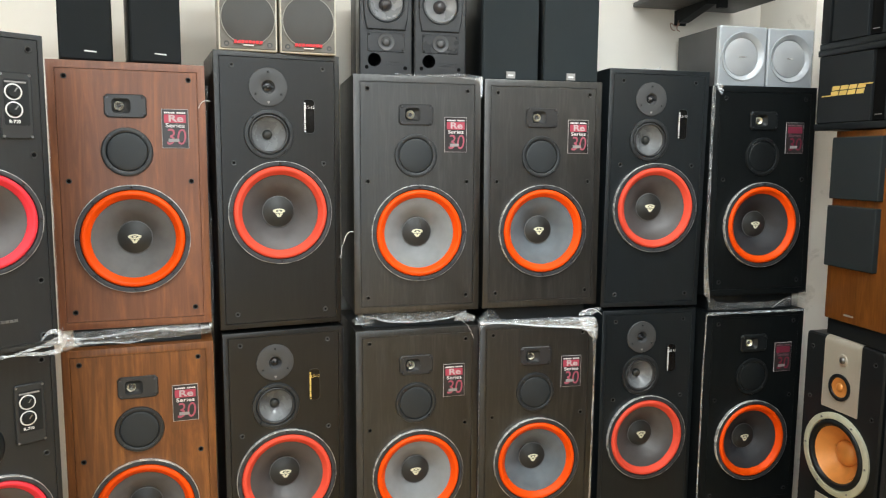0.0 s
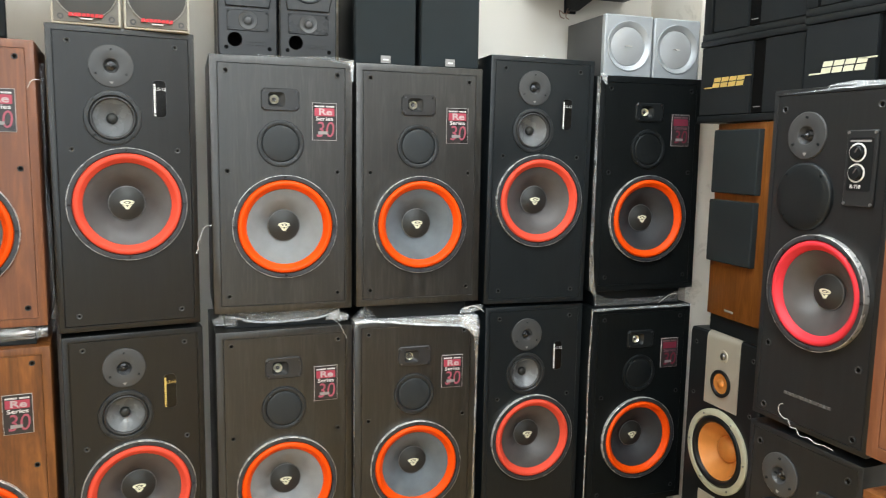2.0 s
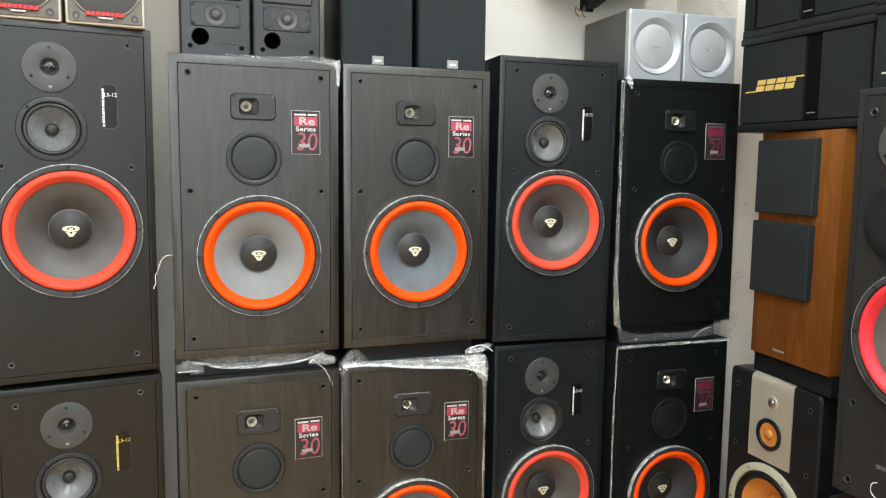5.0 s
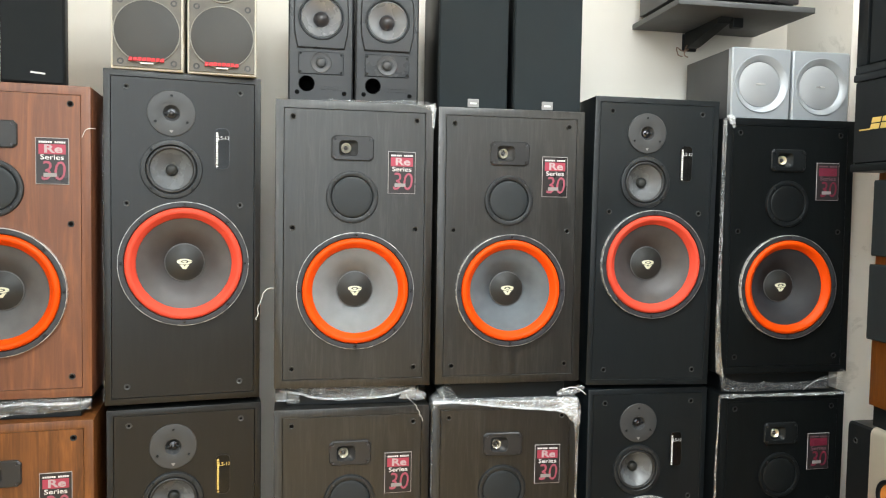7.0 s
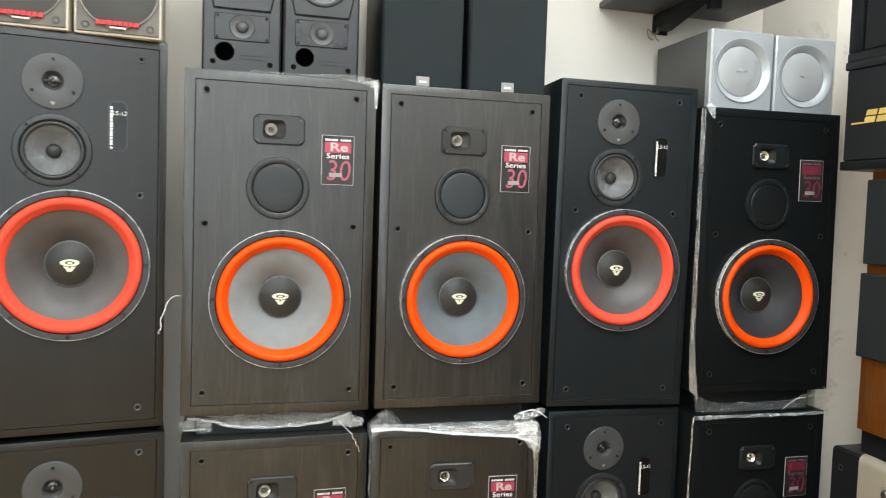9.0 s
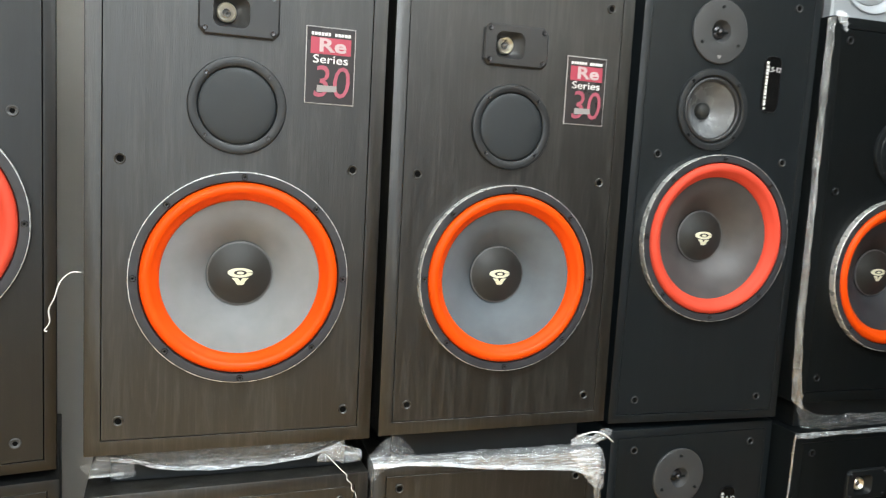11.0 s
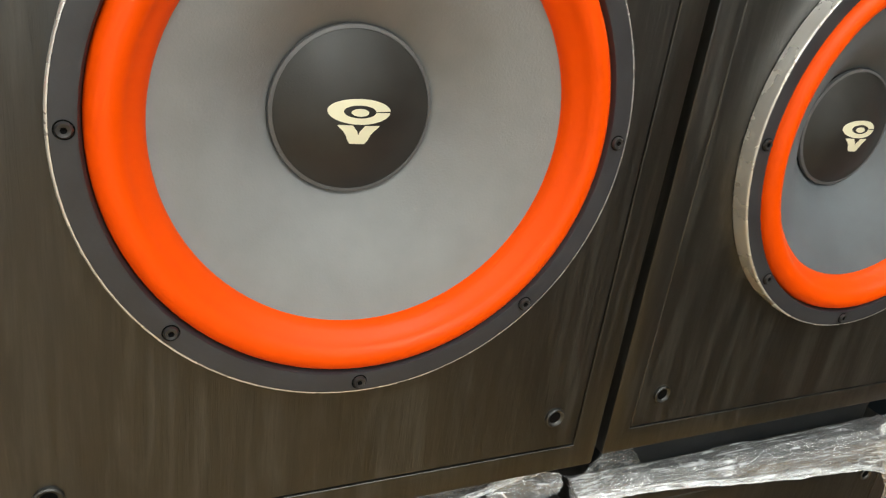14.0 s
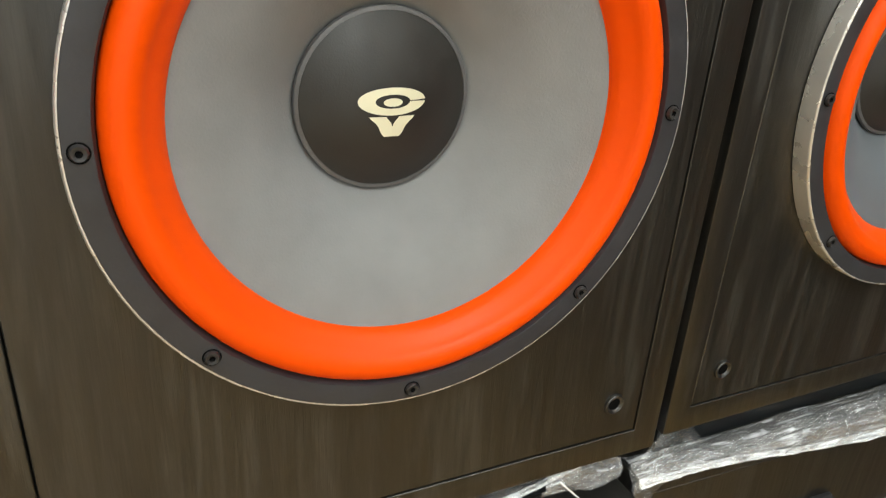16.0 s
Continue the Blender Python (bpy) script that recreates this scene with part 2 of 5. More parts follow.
def film_material(name, along, clear, milky, gloss):
    """Stretched clear film: see-through, with fine white stretch lines in patches that also paint its streak
    highlights, and highlights on its creases.
    """
    m, nt, b = nodes_of(name)
    nt.nodes.remove(b)
    v = coords(nt, along)
    lines, soft = noise_tex(nt, v, 1.0, 5, 0.65, 0.5), noise_tex(nt, coords(nt), 38, 3, 0.5, 0.8)
    glint_streaks, patches = span(nt, lines, 0.0, 1.0, 0.47, 0.66), span(nt, soft, 0.15, 1.0, 0.40, 0.62)
    both = nt.nodes.new("ShaderNodeMath")
    both.operation = "MULTIPLY"
    nt.links.new(glint_streaks, both.inputs[0])
    nt.links.new(patches, both.inputs[1])
    veil = span(nt, both.outputs[0], clear, milky, 0.0, 1.0)
    bp = nt.nodes.new("ShaderNodeBump")
    bp.inputs["Strength"].default_value, bp.inputs["Distance"].default_value = 0.8, 0.003
    nt.links.new(lines, bp.inputs["Height"])
    clearer, white, shine = nt.nodes.new("ShaderNodeBsdfTransparent"), nt.nodes.new("ShaderNodeBsdfDiffuse"), nt.nodes.new("ShaderNodeBsdfGlossy")
    white.inputs["Color"].default_value = (0.84, 0.87, 0.91, 1)
    shine.inputs["Color"].default_value, shine.inputs["Roughness"].default_value = (gloss * 0.95, gloss * 0.98, gloss, 1), 0.2
    nt.links.new(bp.outputs[0], shine.inputs["Normal"])
    body, total = nt.nodes.new("ShaderNodeMixShader"), nt.nodes.new("ShaderNodeAddShader")
    nt.links.new(veil, body.inputs[0])
    nt.links.new(clearer.outputs[0], body.inputs[1])
    nt.links.new(white.outputs[0], body.inputs[2])
    nt.links.new(body.outputs[0], total.inputs[0])
    nt.links.new(shine.outputs[0], total.inputs[1])
    nt.links.new(total.outputs[0], nt.nodes["Material Output"].inputs["Surface"])
    return m


def wall_material(name, worn):
    """Cream emulsion with grey damp stains; worn: how much of it is stained."""
    m, nt, b = nodes_of(name)
    v = coords(nt, vary=False)
    n1, n2, n3 = noise_tex(nt, v, 1.3, 5), noise_tex(nt, v, 260, 3), noise_tex(nt, v, 9, 8, 0.7, 0.6)
    c = ramp(nt, n1, [(0.3, (0.81, 0.765, 0.69)), (0.7, (0.88, 0.84, 0.77))])
    c = mix_rgb(nt, span(nt, n3, 0.0, 0.45 + 0.3 * worn, 0.66 - 0.2 * worn, 0.82 - 0.16 * worn), c, (0.30, 0.27, 0.20))
    nt.links.new(c, b.inputs["Base Color"])
    b.inputs["Roughness"].default_value = 0.55
    bump(nt, b, n2, 0.2, 0.001)
    return m


def floor_material():
    m, nt, b = nodes_of("brown_floor_tile")
    v = coords(nt, vary=False)
    br = nt.nodes.new("ShaderNodeTexBrick")
    br.offset = 0.0
    br.inputs["Scale"].default_value = 1.0
    br.inputs["Brick Width"].default_value, br.inputs["Row Height"].default_value = 0.6, 0.6
    br.inputs["Mortar Size"].default_value = 0.003
    br.inputs["Color1"].default_value, br.inputs["Color2"].default_value = (0.45, 0.280, 0.090, 1), (0.42, 0.260, 0.085, 1)
    br.inputs["Mortar"].default_value = (0.12, 0.09, 0.06, 1)
    nt.links.new(v, br.inputs["Vector"])
    c = mix_rgb(nt, span(nt, noise_tex(nt, v, 5, 6), 0.0, 0.35), br.outputs[0], (0.38, 0.24, 0.09))
    nt.links.new(c, b.inputs["Base Color"])
    b.inputs["Roughness"].default_value = 0.3
    return m


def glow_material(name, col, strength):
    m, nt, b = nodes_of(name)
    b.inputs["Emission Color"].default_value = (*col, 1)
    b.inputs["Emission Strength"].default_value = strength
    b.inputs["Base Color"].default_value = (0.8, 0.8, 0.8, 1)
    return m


m, nt, b = nodes_of("window_glass")
b.inputs["Roughness"].default_value, b.inputs["Transmission Weight"].default_value = 0.02, 1.0
M["glass"] = m
M["film"] = film_material("stretch_film", (9, 260, 300), 0.02, 0.28, 0.11)
M["film_milky"] = film_material("milky_stretch_film", (12, 330, 420), 0.10, 0.92, 0.28)
M["film_hem"] = film_material("white_film_hem", (20, 330, 500), 0.18, 0.92, 0.26)
M["film_upright"] = film_material("upright_stretch_film", (300, 260, 9), 0.01, 0.62, 0.30)
M["wall"], M["wall_stained"], M["floor"] = wall_material("cream_wall_paint", 0.0), wall_material("stained_wall_plaster", 0.45), floor_material()
# invented dark tone, so the fronts mirror little beside the window
M["wall_dark"] = plain("dark_unseen_wall", (0.13, 0.105, 0.085), 0.6, spread=0.1, grain=200, big=1.5)
M["ceiling"] = plain("white_ceiling_paint", (0.76, 0.75, 0.72), 0.6, spread=0.04, grain=200, big=1.5)
M["glow"] = glow_material("added_lamp_diffuser", (0.93, 0.98, 1.0), 6.0)

# ---- mesh helpers ----


def part(name, bm, material, parent=None, label="", smooth=None):
    """Links a bmesh as one mesh object under a thing or a part."""
    me = bpy.data.meshes.new(name)
    bm.normal_update()
    if smooth is not None:
        for f in bm.faces:
            f.smooth = True
        for e in bm.edges:
            if len(e.link_faces) == 2 and e.calc_face_angle(0) > radians(smooth):
                e.smooth = False
    bm.to_mesh(me)
    bm.free()
    me.materials.append(M[material])
    ob = new(name, me)
    if parent:
        ob.parent = parent
    if label:
        ob["label"] = label
    return ob


def thing(name, label, category, group="", kind=""):
    return tagged(new(name), label, category, group, kind)


def box(x0, x1, y0, y1, z0, z1, bevel=0.0, segs=2, bm=None):
    bm = bm or bmesh.new()
    vs = bmesh.ops.create_cube(bm, size=1.0)["verts"]
    for v in vs:
        v.co = ((x0 + x1) / 2 + v.co.x * (x1 - x0), (y0 + y1) / 2 + v.co.y * (y1 - y0), (z0 + z1) / 2 + v.co.z * (z1 - z0))
    if bevel:
        es = list({e for v in vs for e in v.link_edges})
        bmesh.ops.bevel(bm, geom=es, offset=bevel, segments=segs, affect="EDGES", profile=0.5)
    return bm


def lathe(profile, segs=64, x=0.0, z=0.0, bm=None, sx=1.0, sz=1.0):
    """Turns (radius, y) points round an axis along y through (x, z). A radius of 0 closes it."""
    bm = bm or bmesh.new()
    rings = []
    for r, y in profile:
        if r <= 1e-6:
            rings.append([bm.verts.new((x, y, z))])
        else:
            rings.append([bm.verts.new((x + sx * r * math.cos(2 * math.pi * k / segs), y, z + sz * r * math.sin(2 * math.pi * k / segs))) for k in range(segs)])
    for a, b in zip(rings, rings[1:]):
        for k in range(segs):
            q = [a[k % len(a)], a[(k + 1) % len(a)], b[(k + 1) % len(b)], b[k % len(b)]]
            q = [v for i, v in enumerate(q) if v not in q[:i]]
            if len(q) > 2:
                bm.faces.new(q)
    bmesh.ops.recalc_face_normals(bm, faces=bm.faces)
    return bm


def circle(x, z, r, n=48):
    return [(x + r * math.cos(2 * math.pi * k / n), z + r * math.sin(2 * math.pi * k / n)) for k in range(n)]


def rounded(x0, x1, z0, z1, r, n=5):
    pts = []
    for cx, cz, a in ((x1 - r, z1 - r, 0), (x0 + r, z1 - r, 90), (x0 + r, z0 + r, 180), (x1 - r, z0 + r, 270)):
        pts += [(cx + r * math.cos(radians(a + 90 * k / n)), cz + r * math.sin(radians(a + 90 * k / n))) for k in range(n + 1)]
    return pts


def plate(outline, y0, y1, holes=(), edge=0.0):
    """A slab in the x-z plane from y0 (front) to y1, with holes; edge: a small chamfer round the front."""
    bm = bmesh.new()

    def loop(pts, y):
        return [bm.verts.new((x, y, z)) for x, z in pts]

    cx = sum(p[0] for p in outline) / len(outline)
    cz = sum(p[1] for p in outline) / len(outline)
    wx, wz = max(abs(p[0] - cx) for p in outline), max(abs(p[1] - cz) for p in outline)
    inner = [(cx + (x - cx) * (1 - edge / wx), cz + (z - cz) * (1 - edge / wz)) for x, z in outline] if edge else outline
    fr = [loop(inner, y0)] + [loop(h, y0) for h in holes]
    edges = []
    for lp in fr:
        edges += [bm.edges.new((lp[k], lp[(k + 1) % len(lp)])) for k in range(len(lp))]
    bmesh.ops.triangle_fill(bm, use_beauty=True, use_dissolve=False, edges=edges)
    walls = [(fr[0], loop(outline, y0 + edge))] if edge else []
    last = walls[0][1] if edge else fr[0]
    walls.append((last, loop(outline, y1)))
    walls += [(lp, loop(h, y1)) for lp, h in zip(fr[1:], holes)]
    for a, b in walls:
        for k in range(len(a)):
            bm.faces.new((a[k], a[(k + 1) % len(a)], b[(k + 1) % len(a)], b[k]))
    bmesh.ops.recalc_face_normals(bm, faces=bm.faces)
    return bm


def words(text, size, x, z, y, material, parent, name="lettering", label="", sx=1.0, shear=0.0, bold=0.0):
    """Flat letters on the front, from Blender's own font."""
    cu = bpy.data.curves.new(name, "FONT")
    cu.body, cu.size, cu.align_x, cu.align_y, cu.extrude, cu.shear, cu.offset = text, size, "CENTER", "CENTER", 0.0003, shear, bold
    cu.resolution_u = 3
    tmp = bpy.data.objects.new(name, cu)
    me = bpy.data.meshes.new_from_object(tmp)
    bpy.data.objects.remove(tmp)
    me.transform(pose(x, y, z, 90) @ Matrix.Diagonal((sx, 1, 1, 1)))
    me.materials.clear()
    me.materials.append(M[material])
    ob = new(name, me)
    ob.parent = parent
    if label:
        ob["label"] = label
    return ob


def tube(pts, r, segs=6, bm=None):
    """A thin round strand along points."""
    bm = bm or bmesh.new()
    prev = None
    for k, p in enumerate(pts):
        p = Vector(p)
        d = (Vector(pts[min(k + 1, len(pts) - 1)]) - Vector(pts[max(k - 1, 0)])).normalized()
        u = d.cross(Vector((0.3, 0.9, 0.2))).normalized()
        w = d.cross(u)
        ring = [bm.verts.new(p + r * (math.cos(2 * math.pi * j / segs) * u + math.sin(2 * math.pi * j / segs) * w)) for j in range(segs)]
        if prev:
            for j in range(segs):
                bm.faces.new((prev[j], prev[(j + 1) % segs], ring[(j + 1) % segs], ring[j]))
        else:
            bm.faces.new(ring[::-1])
        prev = ring
    bm.faces.new(prev)
    return bm


def smooth_line(pts, n=8):
    """Points along a smooth curve through pts."""
    out = []
    P = [Vector(p) for p in pts]
    for i in range(len(P) - 1):
        a, b, c, d = P[max(i - 1, 0)], P[i], P[i + 1], P[min(i + 2, len(P) - 1)]
        for k in range(n):
            t = k / n
            out.append(0.5 * (2 * b + (c - a) * t + (2 * a - 5 * b + 4 * c - d) * t * t + (3 * b - a - 3 * c + d) * t ** 3))
    return out + [P[-1]]


def sheet(lines, rows=16, step=0.0045, crumple=0.004, seed=0, material="film", name="film_sheet", parent=None):
    """Film drawn over two or more lines in space, with folds that run along it and a finer crumple."""
    bm = bmesh.new()
    rails = []
    for line in lines:
        fine = smooth_line(line, 24)
        total = sum((q - p).length for p, q in zip(fine, fine[1:]))
        rails.append((fine, total))
    n = max(6, int(max(t for _, t in rails) / step))

    def on(fine, t):
        k = t * (len(fine) - 1)
        i = min(int(k), len(fine) - 2)
        return fine[i].lerp(fine[i + 1], k - i)

    grid, length = [], rails[0][1]
    for j in range(rows + 1):
        t = j / rows * (len(rails) - 1)
        i = min(int(t), len(rails) - 2)
        row = []
        for k in range(n + 1):
            u = k / n
            p = on(rails[i][0], u).lerp(on(rails[i + 1][0], u), t - i)
            q = Vector((u * length * 22 + seed * 3.7, t * 5.5 + seed, 0.3 * seed))
            folds = 1 - 2 * abs(noise.noise(q)) + 0.5 - abs(noise.noise(Vector((q.x * 1.7 + 5, q.y * 2.6, 9 + seed))))
            small = noise.noise(Vector((u * length * 85, t * 9 + 4, seed)))
            sway = noise.noise(Vector((u * length * 30 + seed, t * 2, 17)))
            row.append(bm.verts.new(p + Vector((0.35 * crumple * small, -crumple * (0.75 * folds + 0.45 * small + 0.2), crumple * (0.55 * sway + 0.25 * small)))))
        grid.append(row)
    for j in range(rows):
        for k in range(n):
            bm.faces.new((grid[j][k], grid[j][k + 1], grid[j + 1][k + 1], grid[j + 1][k]))
    return part(name, bm, material, parent, smooth=55)


# ---- loudspeaker drivers (front towards -y) ----


def screw(parent, x, y, z, r=0.0045, material="steel"):
    bm = lathe([(0, -0.0004), (r * 0.38, -0.0004), (r * 0.42, -0.0018), (r * 0.8, -0.0022), (r, -0.001), (r, 0.003)], 12)
    ob = part("screw", bm, material, parent, smooth=40)
    ob.matrix_basis = pose(x, y, z)
    return ob


def emblem(parent, x, z, dome, scale=1.0, drop=0.0, material="cream_print"):
    """An oval ring with a dot, over a short notched stem, lying on the dome."""
    bm = bmesh.new()

    def at(u, v):
        u, v = u * scale, (v + drop) * scale
        return bm.verts.new((x + u, dome(math.hypot(u, v)) - 0.0007, z + v))

    a0, b0, a1, b1, n = 0.0185, 0.0072, 0.0095, 0.0036, 40
    rings = []
    for t in (0, 0.33, 0.67, 1):
        a, b = a0 + (a1 - a0) * t, b0 + (b1 - b0) * t
        rings.append([at(a * math.cos(w), 0.004 + b * math.sin(w)) for w in (0.06 + (2 * math.pi - 0.12) * k / n for k in range(n + 1))])
    for p, q in zip(rings, rings[1:]):
        for k in range(n):
            bm.faces.new((p[k], p[k + 1], q[k + 1], q[k]))
    dot = [at(0.0052 * math.cos(2 * math.pi * k / 20), 0.0036 + 0.0022 * math.sin(2 * math.pi * k / 20)) for k in range(20)]
    bm.faces.new(dot)
    for s in (-1, 1):
        out_x = (0.0126, 0.0110, 0.0092, 0.0074, 0.0060, 0.0042)
        in_x = (0.0036, 0.0021, 0.0009, 0.0, 0.0, 0.0)
        hs = (-0.0038, -0.0056, -0.0070, -0.0092, -0.0125, -0.0147)
        col = [(at(s * i, h), at(s * o, h)) for i, o, h in zip(in_x, out_x, hs)]
        for (i0, o0), (i1, o1) in zip(col, col[1:]):
            bm.faces.new((i0, o0, o1, i1))
    bmesh.ops.recalc_face_normals(bm, faces=bm.faces)
    for f in bm.faces:
        if f.normal.y > 0:
            f.normal_flip()
    return part("emblem", bm, material, parent, "cream printed emblem on the dust cap")


def woofer(parent, x, z, d, surround, cone, label, trim="chrome", cap="cap", proud=0.0132, screws=8):
    """A large cone driver of frame diameter d, centred at (x, z) on the front."""
    k = d / 0.309
    R = d / 2
    flange = lathe([(R - 0.0008, -proud + 0.0006), (R - 0.0019, -proud - 0.0001), (0.1440 * k, -proud - 0.0004), (0.1415 * k, -proud), (0.1402 * k, -proud + 0.003), (0.1396 * k, 0.0), (0.139 * k, 0.012)], 96, x, z)
    w = part("woofer", flange, "flange", parent, label, smooth=30)
    part("trim_ring", lathe([(R, 0.0), (R, -proud + 0.0016), (R - 0.0003, -proud + 0.0005), (R - 0.0009, -proud - 0.0001), (R - 0.0015, -proud - 0.0001)], 96, x, z), trim, w, "bright metal trim ring", smooth=40)
    roll = [(0.1396 * k, 0.0)] + [(k * (0.1303 + 0.0094 * math.cos(a)), -0.0062 - k * 0.0112 * math.sin(a)) for a in (math.pi * 0.79 * j / 16 for j in range(17))]
    roll += [(0.1217 * k, -0.0060 - 0.0054 * k), (0.1200 * k, -0.0053 - 0.0044 * k), (0.1172 * k, -0.0040 - 0.0028 * k), (0.1140 * k, -0.0032), (0.1131 * k, 0.0010)]
    part("surround", lathe(roll, 96, x, z), surround, w, "thick rolled foam surround", smooth=40)
    prof = [(k * (0.1132 - 0.0682 * t), 0.0005 + k * (0.049 * t - 0.008 * math.sin(math.pi * t))) for t in (j / 12 for j in range(13))]
    part("cone", lathe(prof, 96, x, z), cone, w, "pulp cone", smooth=50)
    rc, sag, base = 0.0458 * k, 0.0125 * k, 0.0430 * k

    def dome(r):
        return base - sag * (1 - (min(r, rc) / rc) ** 2) - 0.002

    cp = [(rc + 0.0008, base + 0.003), (rc + 0.0008, base - 0.002), (rc - 0.0012, base - 0.003)] + [(rc * j / 12, dome(rc * j / 12)) for j in range(11, -1, -1)]
    part("dust_cap", lathe(cp, 64, x, z), cap, w, "domed black dust cap", smooth=50)
    part("cap_ring", lathe([(rc + 0.0031 * k, base + 0.0005), (rc + 0.0026 * k, base - 0.0020), (rc + 0.0006 * k, base - 0.0026), (rc, base - 0.0010)], 64, x, z), "glue_grey", w, "grey glue ring round the cap", smooth=50)
    emblem(w, x, z, dome, k, -0.0012)
    for j in range(screws):
        a = 2 * math.pi * j / screws
        # flat black disc paints the shade round each screw
        part("recess", lathe([(0.0046, -proud - 0.0005), (0, -proud - 0.0005)], 18, x + 0.1468 * k * math.cos(a), z + 0.1468 * k * math.sin(a)), "void", w)
        screw(w, x + 0.1468 * k * math.cos(a), -proud - 0.0002, z + 0.1468 * k * math.sin(a), 0.0039, "horn_black")
        part("hex_recess", lathe([(0.0016, -proud - 0.0022), (0, -proud - 0.0012)], 6, x + 0.1468 * k * math.cos(a), z + 0.1468 * k * math.sin(a)), "void", w)
    return w


def socket(parent, x, z, lip="horn_black", bore=0.0047):
    """A round grille peg socket: a raised lip round a flat black disc that paints the bore's shade."""
    ob = part("grille_socket", lathe([(0.0080, 0.001), (0.0077, -0.0012), (0.0068, -0.0019), (bore + 0.0006, -0.0012), (bore - 0.0002, -0.0002)], 20, x, z), lip, parent, smooth=40)
    part("hole", lathe([(bore, -0.0004), (0, -0.0003)], 16, x, z), "void", ob)
    return ob


def cabinet(t, w, d, h, z0, rim, vinyl, baffle_mat, holes, lift=0.0):
    """Box with a rim round the front and a baffle let into it with a narrow joint."""
    bm = box(-w / 2, w / 2, 0, d, z0, z0 + h)
    bmesh.ops.bevel(bm, geom=bm.edges[:], offset=0.0018, segments=2, affect="EDGES", profile=0.5)
    front = min(bm.faces, key=lambda f: (round(f.calc_center_median().y, 4), -f.calc_area()))
    bmesh.ops.inset_region(bm, faces=[front], thickness=rim - 0.0022, depth=0, use_even_offset=True)
    bmesh.ops.inset_region(bm, faces=[front], thickness=0.0004, depth=-0.0004, use_even_offset=True)
    grown = bmesh.ops.extrude_face_region(bm, geom=[front])["geom"]
    for v in grown:
        if isinstance(v, bmesh.types.BMVert):
            v.co.y += 0.014
    bmesh.ops.delete(bm, geom=[f for f in grown if isinstance(f, bmesh.types.BMFace)] + ([front] if front.is_valid else []), context="FACES_ONLY")
    part("body", bm, vinyl, t, smooth=30)
    g = 0.0010
    out = [(-w / 2 + rim + g, z0 + rim + g), (w / 2 - rim - g, z0 + rim + g), (w / 2 - rim - g, z0 + h - rim - g), (-w / 2 + rim + g, z0 + h - rim - g)]
    part("baffle", plate(out, 0.0006 - lift, 0.0135, holes, 0.0006), baffle_mat, t)


